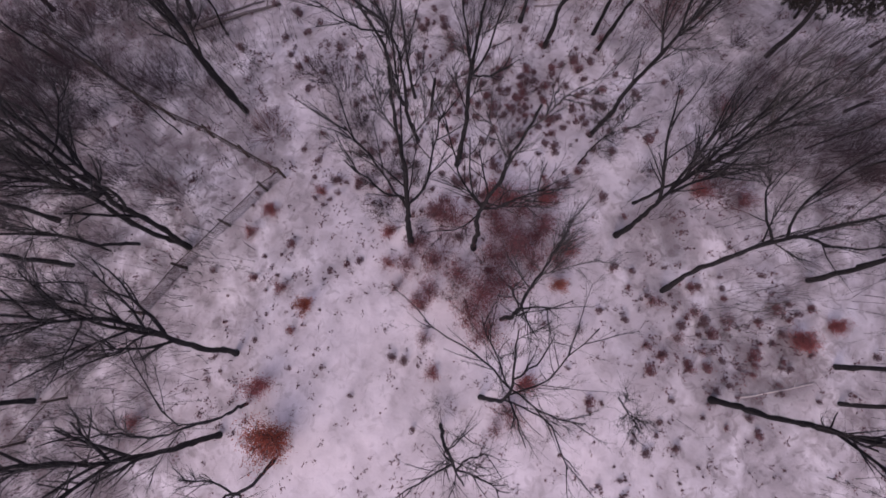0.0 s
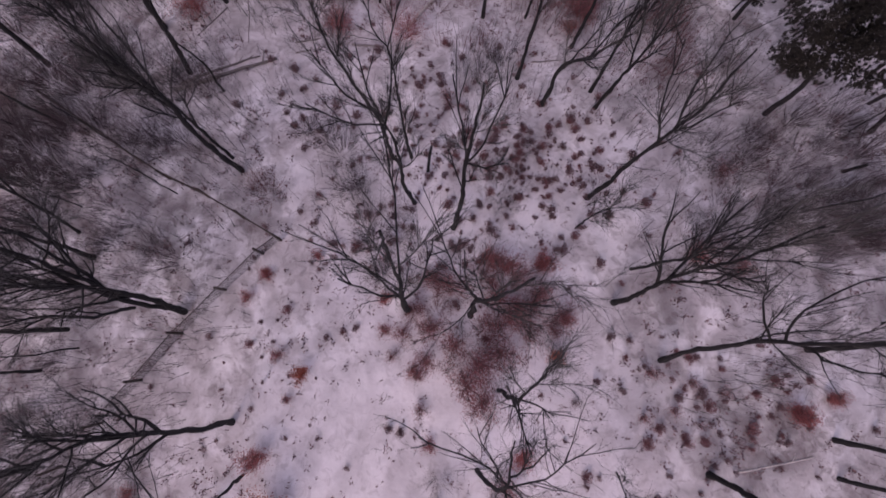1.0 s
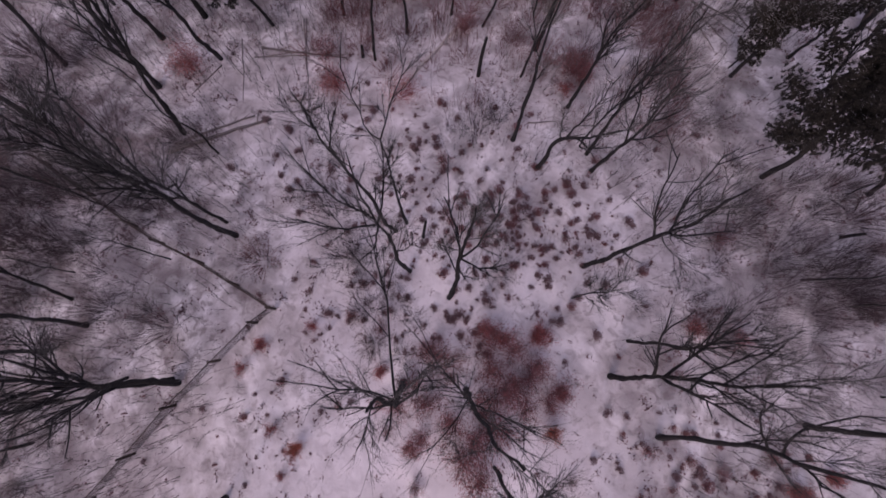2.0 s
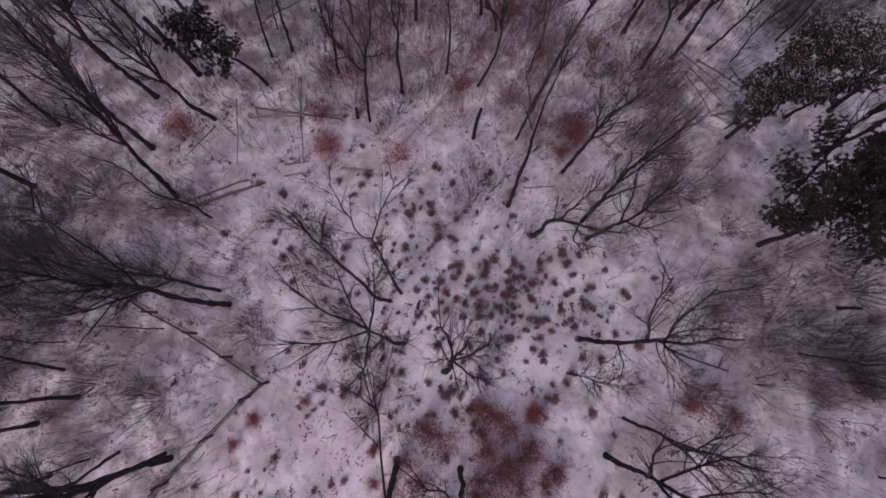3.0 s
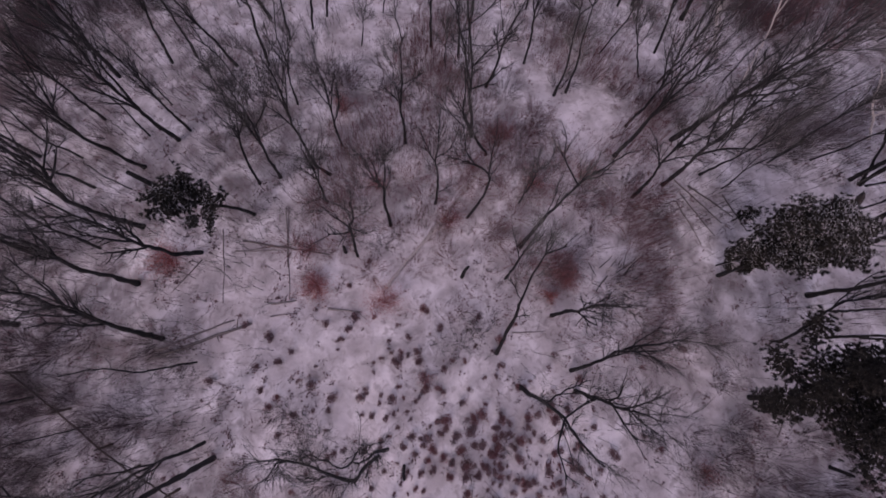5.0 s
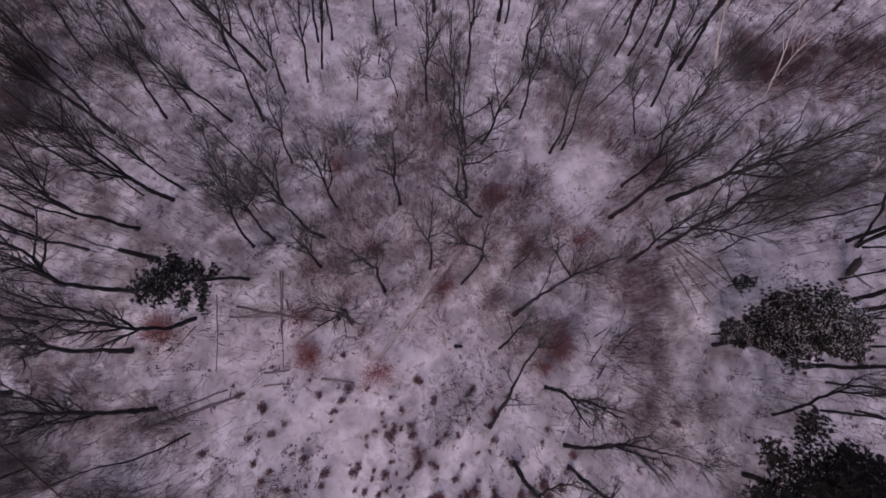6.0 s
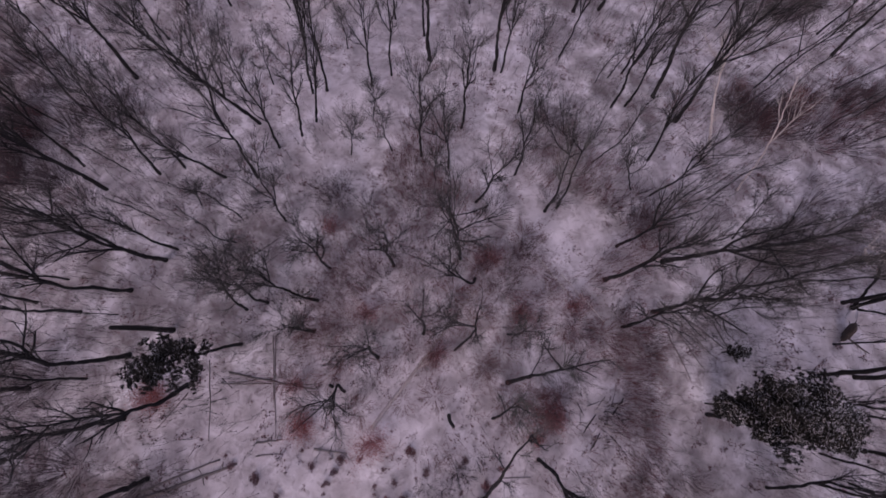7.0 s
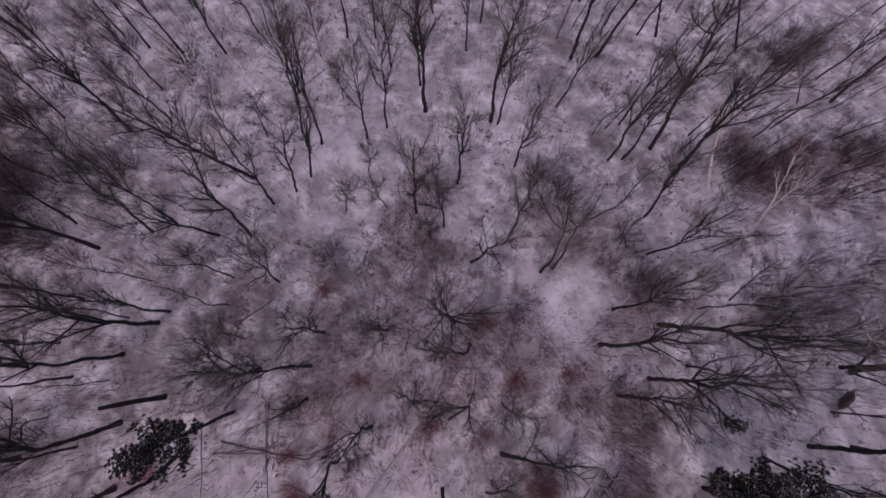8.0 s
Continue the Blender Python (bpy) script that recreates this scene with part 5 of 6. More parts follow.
drop_to(SHRUB[1], -23.02, 8.14, 261, 0.64)
drop_to(SHRUB[2], -25.66, 9.06, 158, 0.68)
drop_to(SHRUB[3], 17.51, 17.21, 356, 0.80)
drop_to(SHRUB[0], 15.67, 14.45, 58, 0.68)
drop_to(SHRUB[1], 24.19, 19.35, 301, 0.78)
drop_to(SHRUB[2], 27.14, 17.46, 128, 0.92)
drop_to(SHRUB[3], -31.42, 13.77, 160, 0.82)
drop_to(SHRUB[0], -31.77, 10.04, 227, 0.84)
drop_to(SHRUB[1], 8.67, 35.16, 161, 0.61)
drop_to(SHRUB[2], 6.65, 31.81, 245, 0.72)
drop_to(SHRUB[3], 10.66, 32.11, 125, 0.52)
drop_to(SHRUB[0], 0.32, 26.05, 221, 0.50)
drop_to(SHRUB[1], 1.45, 27.15, 334, 0.60)
drop_to(SHRUB[2], -8.86, 39.46, 68, 0.77)
drop_to(SHRUB[1], 13.83, 50.50, 281, 0.88)
drop_to(SHRUB[2], 14.88, 49.37, 284, 0.97)
drop_to(SHRUB[3], 24.60, 49.68, 194, 0.94)
drop_to(SHRUB[0], -23.45, 16.47, 79, 0.48)
drop_to(SHRUB[1], -31.04, 13.35, 109, 0.86)
drop_to(SHRUB[2], -27.52, 11.62, 124, 0.64)
drop_to(SHRUB[3], -23.85, 11.57, 43, 0.79)
DENSE = [thicket(620 + i, t, w, n, label="dense dark leafless shrub tangled with twigs") for i, (t, w, n) in enumerate(((3.0, 3.0, 64), (2.6, 2.6, 58)))]
drop_to(DENSE[0], 5.11, 57.04, 304, 0.88)
drop_to(DENSE[0], 3.28, 58.27, 67, 0.93)
drop_to(DENSE[1], 6.32, 56.03, 270, 0.76)
drop_to(DENSE[0], -14.59, 46.20, 36, 0.95)
drop_to(DENSE[0], 23.53, 61.89, 344, 0.98)
drop_to(DENSE[0], 26.52, 63.99, 20, 0.92)
drop_to(DENSE[1], 32.90, 81.70, 352, 0.99)
drop_to(DENSE[0], 30.53, 82.93, 194, 0.94)
drop_to(DENSE[1], 35.69, 84.95, 266, 0.95)
drop_to(DENSE[0], 29.80, 49.49, 312, 1.06)
drop_to(DENSE[1], 27.62, 49.05, 174, 0.90)
drop_to(DENSE[0], 26.07, 47.19, 238, 0.89)
drop_to(DENSE[1], -44.91, 47.41, 113, 1.08)
drop_to(DENSE[0], -47.36, 48.76, 187, 1.01)
drop_to(DENSE[1], -44.47, 42.22, 223, 1.14)
drop_to(DENSE[0], -40.43, 43.04, 109, 0.92)
drop_to(DENSE[1], -11.83, 45.92, 169, 0.71)
drop_to(DENSE[1], 16.01, 47.76, 359, 0.73)
drop_to(DENSE[0], 13.27, 48.99, 177, 0.98)
drop_to(DENSE[1], 25.07, 49.12, 65, 0.92)
drop_to(DENSE[0], -25.77, 13.47, 6, 0.82)
drop_to(DENSE[1], -23.33, 14.35, 296, 0.99)
drop_to(DENSE[0], -28.44, 14.30, 31, 1.02)
drop_to(DENSE[1], -31.42, 14.65, 238, 1.06)
drop_to(DENSE[0], -33.44, 11.99, 182, 1.00)
drop_to(DENSE[1], -30.03, 10.65, 115, 0.98)
drop_to(DENSE[0], 26.98, 17.61, 314, 1.10)
drop_to(DENSE[1], 25.07, 18.10, 52, 0.88)
drop_to(DENSE[0], -21.03, 19.64, 21, 0.84)
drop_to(DENSE[1], -23.66, 20.29, 60, 0.92)
drop_to(DENSE[0], 26.54, 16.86, 252, 0.87)
drop_to(DENSE[1], 24.17, 15.32, 357, 0.81)
drop_to(DENSE[0], -2.60, 7.31, 51, 0.58)
drop_to(DENSE[1], -4.61, 7.62, 208, 0.54)
drop_to(DENSE[0], -5.16, 10.67, 272, 0.57)
drop_to(DENSE[1], -6.65, 11.74, 99, 0.51)
drop_to(DENSE[0], -50.74, 54.12, 273, 1.22)
drop_to(DENSE[1], -47.14, 51.26, 216, 1.18)
drop_to(DENSE[0], -47.29, 46.45, 256, 1.14)
drop_to(DENSE[1], -47.61, 56.36, 50, 1.28)
drop_to(DENSE[0], -45.74, 42.35, 202, 1.31)
drop_to(DENSE[1], -41.36, 50.40, 18, 1.19)
drop_to(DENSE[0], -38.23, 50.02, 70, 1.27)
drop_to(DENSE[1], -36.76, 51.36, 343, 1.09)
drop_to(DENSE[0], -42.05, 47.55, 36, 1.32)
drop_to(DENSE[1], 28.73, 62.93, 31, 1.31)
drop_to(DENSE[0], 31.82, 62.95, 130, 1.30)
drop_to(DENSE[1], 35.57, 63.14, 282, 1.34)
drop_to(DENSE[0], 25.75, 63.70, 249, 1.14)
drop_to(DENSE[1], -47.62, 48.70, 247, 1.01)
drop_to(DENSE[0], -44.86, 46.21, 166, 1.00)
drop_to(DENSE[1], -45.53, 43.71, 124, 1.04)
drop_to(DENSE[0], 26.35, 81.69, 99, 1.00)
drop_to(DENSE[1], 30.69, 81.53, 48, 1.17)
drop_to(DENSE[0], 34.38, 86.07, 191, 1.08)
drop_to(DENSE[1], 23.87, 65.14, 184, 0.99)
drop_to(DENSE[0], 26.71, 65.47, 55, 1.14)
drop_to(DENSE[1], 32.33, 68.73, 330, 0.98)
drop_to(DENSE[0], 36.37, 69.36, 119, 1.16)
drop_to(DENSE[1], 39.82, 71.40, 161, 1.10)
drop_to(DENSE[0], 40.62, 68.14, 343, 0.98)
drop_to(DENSE[1], -40.68, 42.43, 340, 1.13)
drop_to(DENSE[0], -37.04, 16.95, 85, 1.19)
drop_to(DENSE[1], -34.27, 17.98, 16, 1.24)
drop_to(DENSE[0], -35.80, 13.56, 29, 1.03)
drop_to(DENSE[1], -31.54, 17.92, 227, 1.16)
drop_to(DENSE[0], -32.23, 9.09, 359, 1.12)
drop_to(DENSE[1], -34.46, 9.87, 99, 1.20)
drop_to(DENSE[0], 26.06, 25.07, 291, 1.03)
drop_to(DENSE[1], 27.92, 22.95, 7, 1.23)
drop_to(DENSE[0], -29.38, 19.90, 65, 1.23)
drop_to(DENSE[1], -38.98, 21.88, 306, 1.00)
drop_to(DENSE[0], -36.15, 24.61, 302, 1.14)
drop_to(DENSE[1], -38.74, 25.85, 76, 1.14)
drop_to(DENSE[0], -34.61, 13.07, 101, 1.03)
drop_to(DENSE[1], -33.13, 15.24, 94, 1.03)
drop_to(DENSE[0], -31.52, 6.86, 273, 1.07)
drop_to(DENSE[1], -30.80, 4.02, 76, 1.22)
drop_to(DENSE[0], -33.76, 26.18, 82, 1.08)
RUSTY = [thicket(660 + i, t, w, n, RUST_TWIG, "leafless shrub with reddish twigs in the undergrowth") for i, (t, w, n) in enumerate(((2.4, 2.8, 46), (2.0, 2.4, 40)))]
drop_to(RUSTY[1], -11.21, 30.80, 91, 0.83)
drop_to(RUSTY[1], -2.44, 30.93, 192, 0.82)
drop_to(RUSTY[1], -9.71, 37.75, 250, 0.84)
drop_to(RUSTY[0], -0.12, 41.54, 119, 0.94)
drop_to(RUSTY[1], 2.39, 43.01, 84, 0.84)
drop_to(RUSTY[0], -0.85, 37.20, 151, 0.83)
drop_to(RUSTY[1], 7.94, 38.92, 155, 0.96)
drop_to(RUSTY[0], 10.36, 38.05, 183, 0.98)
drop_to(RUSTY[1], 7.58, 32.91, 265, 0.73)
drop_to(RUSTY[0], 2.81, 45.63, 113, 0.83)
drop_to(RUSTY[0], -10.19, 32.28, 235, 0.71)
drop_to(RUSTY[0], -6.67, 37.42, 348, 0.73)
drop_to(RUSTY[0], -2.65, 39.14, 21, 0.97)
drop_to(RUSTY[0], -0.15, 38.70, 231, 0.79)
drop_to(RUSTY[1], 2.24, 35.61, 230, 0.92)
drop_to(RUSTY[0], 4.28, 37.76, 233, 0.71)
drop_to(RUSTY[1], 5.37, 40.71, 85, 0.79)
drop_to(RUSTY[0], 9.11, 36.09, 136, 0.72)
drop_to(RUSTY[1], 11.90, 35.36, 148, 0.83)
drop_to(RUSTY[0], 12.65, 39.38, 343, 0.91)
drop_to(RUSTY[1], -15.12, 29.58, 189, 0.89)
drop_to(RUSTY[0], 1.15, 33.70, 202, 0.72)
drop_to(RUSTY[0], -3.15, 36.75, 221, 0.96)
drop_to(RUSTY[0], 4.63, 42.96, 206, 0.73)
drop_to(RUSTY[1], -14.77, 33.86, 88, 0.79)
drop_to(RUSTY[1], -7.84, 37.70, 219, 0.63)
drop_to(RUSTY[0], 4.57, 39.56, 204, 0.65)
drop_to(RUSTY[1], 7.11, 38.02, 310, 0.71)
drop_to(RUSTY[0], -0.71, 42.28, 124, 0.61)
drop_to(RUSTY[0], 6.36, 32.22, 331, 0.70)
drop_to(RUSTY[1], -2.81, 34.68, 261, 0.83)
drop_to(RUSTY[0], -12.64, 27.53, 176, 0.63)
drop_to(RUSTY[1], 0.28, 7.46, 21, 0.85)
drop_to(RUSTY[0], -0.16, 5.80, 89, 0.77)
drop_to(RUSTY[1], 2.00, 8.58, 229, 0.85)
drop_to(RUSTY[0], 5.01, 8.72, 83, 0.61)
drop_to(RUSTY[1], -13.95, 12.00, 40, 0.85)
drop_to(RUSTY[0], -14.72, 12.93, 257, 0.54)
drop_to(RUSTY[1], 16.57, 13.14, 53, 0.73)
drop_to(RUSTY[0], 18.07, 12.82, 175, 0.76)
drop_to(DENSE[0], -8.07, 13.36, 121, 0.73)
drop_to(DENSE[1], -5.95, 9.80, 66, 0.66)
drop_to(DENSE[0], -3.95, 10.77, 309, 0.69)
drop_to(DENSE[1], -2.36, 9.86, 297, 0.57)
drop_to(DENSE[0], -9.37, 15.99, 6, 0.82)
drop_to(DENSE[1], -12.21, 17.58, 240, 0.63)
drop_to(DENSE[0], -4.55, 8.09, 119, 0.61)
drop_to(DENSE[1], -10.76, 17.13, 240, 0.71)
drop_to(RUSTY[0], 23.79, 64.40, 281, 1.04)
drop_to(RUSTY[1], 30.51, 67.52, 327, 1.16)
drop_to(RUSTY[0], 35.42, 66.51, 118, 1.09)
drop_to(RUSTY[1], 40.33, 70.75, 267, 1.02)
drop_to(RUSTY[0], 26.60, 62.28, 7, 1.10)
drop_to(RUSTY[1], 32.70, 62.34, 32, 0.95)
drop_to(DENSE[0], 21.99, 65.05, 302, 0.81)
drop_to(DENSE[1], 28.88, 65.28, 15, 1.05)
drop_to(DENSE[0], 37.14, 68.41, 137, 0.94)
drop_to(DENSE[1], 30.10, 54.53, 198, 1.01)
drop_to(DENSE[0], 33.26, 53.47, 218, 0.92)
drop_to(DENSE[1], 36.62, 55.92, 295, 0.93)
drop_to(DENSE[0], 27.93, 51.25, 68, 1.06)
drop_to(DENSE[0], -54.07, 64.54, 49, 1.01)
drop_to(DENSE[1], -49.63, 67.33, 253, 1.09)
drop_to(DENSE[0], -43.39, 64.64, 344, 1.17)
drop_to(DENSE[1], -36.56, 64.60, 320, 1.34)
drop_to(DENSE[0], -45.64, 53.37, 215, 1.20)
drop_to(DENSE[1], -52.32, 57.90, 197, 1.23)
drop_to(DENSE[0], -44.62, 61.19, 273, 1.23)
drop_to(DENSE[1], -46.99, 46.98, 299, 1.09)
drop_to(DENSE[0], -42.45, 42.63, 172, 1.27)
drop_to(RUSTY[0], -10.99, 35.19, 14, 0.90)
drop_to(RUSTY[1], -7.49, 32.82, 310, 0.83)
drop_to(RUSTY[0], -12.48, 33.56, 83, 0.84)
drop_to(RUSTY[1], -5.36, 35.87, 167, 0.94)
drop_to(RUSTY[0], -8.36, 28.91, 292, 0.80)
drop_to(RUSTY[1], -4.97, 30.01, 335, 0.67)
drop_to(RUSTY[0], 0.64, 34.02, 293, 0.69)
drop_to(RUSTY[1], -12.32, 29.74, 63, 0.62)
drop_to(RUSTY[0], 3.66, 32.14, 327, 0.95)
drop_to(DENSE[0], 19.81, 22.41, 120, 0.68)
drop_to(DENSE[1], 22.81, 24.73, 202, 0.72)
drop_to(DENSE[0], 24.73, 22.73, 46, 0.62)
drop_to(DENSE[1], 26.50, 19.92, 205, 0.74)
drop_to(DENSE[0], 21.70, 18.93, 148, 0.80)
drop_to(DENSE[1], 18.64, 25.59, 30, 0.66)
drop_to(DENSE[0], -29.89, 9.02, 274, 0.71)
drop_to(DENSE[1], -30.79, 6.64, 88, 0.85)
drop_to(DENSE[0], -28.04, 10.25, 134, 0.66)
drop_to(DENSE[1], -24.31, 6.52, 13, 0.85)
drop_to(DENSE[0], -33.40, 10.68, 133, 0.84)
drop_to(DENSE[1], -26.95, 3.93, 99, 0.65)
drop_to(DENSE[0], -25.24, -2.05, 148, 0.63)
drop_to(DENSE[1], -25.90, -5.90, 190, 0.52)
drop_to(DENSE[0], -23.20, 1.82, 310, 0.57)
drop_to(DENSE[0], -43.51, 39.32, 198, 1.05)
drop_to(DENSE[1], -38.58, 35.86, 91, 0.97)
drop_to(DENSE[0], -40.69, 31.32, 143, 0.93)
drop_to(DENSE[1], -40.87, 37.27, 280, 1.15)
drop_to(DENSE[0], -37.44, 40.55, 3, 1.17)
drop_to(DENSE[0], -0.25, 47.69, 293, 0.78)
drop_to(DENSE[1], 4.92, 49.54, 159, 0.81)
drop_to(DENSE[0], 10.29, 50.07, 260, 0.65)
drop_to(DENSE[1], 2.76, 44.24, 216, 0.75)
drop_to(DENSE[0], 8.19, 38.34, 220, 0.71)
drop_to(DENSE[1], 13.02, 52.24, 119, 0.68)
drop_to(RUSTY[0], 17.30, 62.95, 22, 0.92)
drop_to(RUSTY[1], 23.80, 66.56, 236, 1.09)
drop_to(RUSTY[0], 30.04, 65.83, 143, 1.06)
drop_to(RUSTY[1], 36.50, 72.07, 331, 1.04)
drop_to(RUSTY[0], 39.58, 68.31, 175, 0.94)
drop_to(RUSTY[1], 25.81, 62.48, 344, 0.96)
BLEACHED = [thicket(640 + i, t, w, n, PALE, "leafless shrub with pale bleached stems") for i, (t, w, n) in enumerate(((2.6, 2.4, 14), (2.0, 2.0, 12)))]
drop_to(BLEACHED[0], 24.86, 47.97, 133, 1.10)
drop_to(BLEACHED[1], 22.78, 48.08, 326, 1.00)
drop_to(BLEACHED[0], 21.40, 47.03, 78, 0.90)
drop_to(BLEACHED[1], 29.42, 53.81, 311, 1.00)
drop_to(BLEACHED[0], 28.01, 51.82, 158, 1.00)
drop_to(BLEACHED[1], 6.21, 53.86, 281, 1.00)
drop_to(BLEACHED[0], 5.37, 53.98, 285, 0.90)
drop_to(BLEACHED[1], 10.76, 28.46, 164, 0.70)
drop_to(BLEACHED[0], 10.18, 28.80, 135, 0.60)
drop_to(BLEACHED[1], 11.45, 29.26, 250, 0.60)
drop_to(BLEACHED[0], 19.66, 57.72, 240, 0.80)
drop_to(BLEACHED[1], 31.61, 56.64, 15, 0.90)
for ob in SHRUB + DENSE + RUSTY + BLEACHED:
    taken_away(ob)

# ---- dry plant clumps ----
TUFT = [tuft(700 + i, w, t, n, MAROON_STALK if i in (1, 5) else None) for i, (w, t, n) in enumerate(((0.8, 0.35, 34), (0.65, 0.3, 28), (0.9, 0.4, 40), (0.55, 0.3, 24), (0.7, 0.4, 30), (1.0, 0.35, 44)))]
drop_to(TUFT[0], -9.91, 10.54, 249, 1.06)
drop_to(TUFT[1], -6.70, 9.43, 351, 1.07)
drop_to(TUFT[2], -5.65, 9.31, 25, 0.85)
drop_to(TUFT[3], -15.22, 6.75, 84, 0.80)
drop_to(TUFT[4], -13.47, 7.35, 18, 1.03)
drop_to(TUFT[5], -10.28, 4.30, 76, 1.02)
drop_to(TUFT[0], -5.29, 3.97, 62, 0.99)
drop_to(TUFT[1], -6.05, 3.56, 58, 1.14)
drop_to(TUFT[2], 12.04, 6.56, 104, 0.79)
drop_to(TUFT[3], 11.77, 3.77, 238, 0.95)
drop_to(TUFT[4], 7.06, 2.15, 287, 0.97)
drop_to(TUFT[5], 14.19, 1.71, 62, 0.94)
drop_to(TUFT[0], 10.83, 16.49, 292, 1.07)
drop_to(TUFT[1], 12.97, 16.76, 77, 0.90)
drop_to(TUFT[2], 10.01, 14.65, 43, 1.10)
drop_to(TUFT[3], 12.77, 13.66, 222, 1.09)
drop_to(TUFT[4], 7.03, 20.60, 75, 1.02)
drop_to(TUFT[5], 4.96, 19.00, 279, 1.05)
drop_to(TUFT[0], 6.36, 19.25, 142, 0.90)
drop_to(TUFT[1], 6.94, 17.70, 307, 1.01)
drop_to(TUFT[2], 6.07, 16.61, 114, 0.94)
drop_to(TUFT[3], 4.18, 17.20, 303, 0.89)
drop_to(TUFT[4], 3.46, 16.61, 73, 0.94)
drop_to(TUFT[5], -13.44, 17.71, 7, 0.85)
drop_to(TUFT[0], -7.09, 2.98, 96, 0.86)
drop_to(TUFT[1], -13.23, -1.61, 41, 0.76)
drop_to(TUFT[2], -1.77, -1.64, 302, 1.00)
drop_to(TUFT[3], 10.38, 3.68, 326, 1.09)
drop_to(TUFT[4], 14.82, 4.73, 141, 0.82)
drop_to(TUFT[5], 13.76, 0.71, 278, 1.11)
drop_to(TUFT[0], 14.36, 1.67, 41, 1.03)
drop_to(TUFT[1], 11.96, 5.44, 285, 1.00)
drop_to(TUFT[2], -1.01, -1.74, 243, 1.02)
drop_to(TUFT[3], -3.88, -4.40, 20, 1.04)
drop_to(TUFT[4], -6.09, -3.12, 96, 0.79)
drop_to(TUFT[5], -12.18, 1.66, 16, 0.91)
drop_to(TUFT[0], -15.05, 1.53, 119, 0.90)
drop_to(TUFT[1], 13.13, -3.16, 325, 0.76)
drop_to(TUFT[2], 13.85, -3.95, 11, 0.98)
drop_to(TUFT[3], 12.59, -5.75, 226, 0.96)
drop_to(TUFT[4], 0.34, -5.52, 247, 0.93)
drop_to(TUFT[1], 7.70, 17.93, 306, 0.90)
drop_to(TUFT[2], 9.07, 17.99, 75, 1.04)
drop_to(TUFT[3], 6.88, 16.39, 15, 0.91)
drop_to(TUFT[4], 8.32, 15.69, 311, 1.04)
drop_to(TUFT[5], 5.86, 15.22, 188, 0.84)
drop_to(TUFT[0], 4.83, 15.61, 3, 0.95)
drop_to(TUFT[1], 3.63, 17.17, 276, 1.09)
drop_to(TUFT[2], 2.39, 16.14, 275, 0.88)
drop_to(TUFT[3], 1.80, 14.84, 303, 1.07)
drop_to(TUFT[4], 3.06, 14.31, 38, 1.04)
drop_to(TUFT[5], 0.45, 15.78, 1, 0.81)
drop_to(TUFT[0], -0.79, 15.95, 258, 1.13)
drop_to(TUFT[1], -1.74, 14.57, 76, 1.02)
drop_to(TUFT[2], -2.68, 15.19, 281, 0.90)
drop_to(TUFT[3], -3.14, 13.52, 5, 1.04)
drop_to(TUFT[4], 0.01, 13.73, 139, 0.98)
drop_to(TUFT[5], 0.96, 17.49, 226, 1.11)
drop_to(TUFT[0], 6.23, 13.77, 9, 0.93)
drop_to(TUFT[1], 5.72, 11.83, 306, 1.08)
drop_to(TUFT[2], 6.96, 12.43, 95, 0.75)
drop_to(TUFT[3], 7.23, 18.65, 264, 0.85)
drop_to(TUFT[4], 8.58, 19.11, 246, 0.87)
drop_to(TUFT[5], 3.20, 18.73, 227, 0.93)
drop_to(TUFT[0], 1.49, 19.25, 275, 1.12)
drop_to(TUFT[1], 9.70, 17.51, 178, 1.09)
drop_to(TUFT[2], -1.56, 17.85, 273, 1.11)
drop_to(TUFT[3], -3.01, 18.86, 274, 1.02)
drop_to(TUFT[4], -3.76, 12.63, 188, 0.94)
drop_to(TUFT[5], 3.96, 14.86, 262, 0.87)
drop_to(TUFT[0], 5.11, 13.56, 175, 0.76)
drop_to(TUFT[1], 3.72, 12.54, 105, 1.14)
drop_to(TUFT[2], 8.17, 13.40, 134, 0.98)
drop_to(TUFT[3], 6.86, 10.26, 267, 1.07)
drop_to(TUFT[4], 7.92, 9.07, 297, 1.02)
drop_to(TUFT[5], -13.06, 18.37, 78, 0.84)
drop_to(TUFT[0], -12.15, 15.93, 67, 1.06)
drop_to(TUFT[1], -10.14, 12.60, 0, 1.15)
drop_to(TUFT[2], -8.02, 9.33, 317, 0.90)
drop_to(TUFT[3], -9.43, 7.74, 3, 1.12)
drop_to(TUFT[4], -13.31, 9.63, 30, 0.99)


def strewn(rng, cx, cy, sx, sy, count, low, high):
    """Places strewn round one spot, thinning outwards, each with a turn and a size."""
    return [(rng.gauss(cx, sx), rng.gauss(cy, sy), rng.uniform(0, 360), rng.uniform(low, high)) for _ in range(count)]


def joined_clumps(places, seed):
    """The many small clumps of the clearing's edges as one growth."""
    rng = random.Random(seed)
    soup = Soup()
    for x, y, turn, size in places:
        me = rng.choice(TUFT).data
        m = pose(x, y, snow_height(x, y), 0, 0, turn) @ Matrix.Scale(size, 4)
        start = len(soup.v)
        soup.v += [m @ q.co for q in me.vertices]
        soup.f += [tuple(start + i for i in f.vertices) for f in me.polygons]
    ob = part("dry_plants", soup, DRY_STALK)
    return tagged(ob, "small dry plant clumps scattered over thin snow", "plants", kind="stuff")


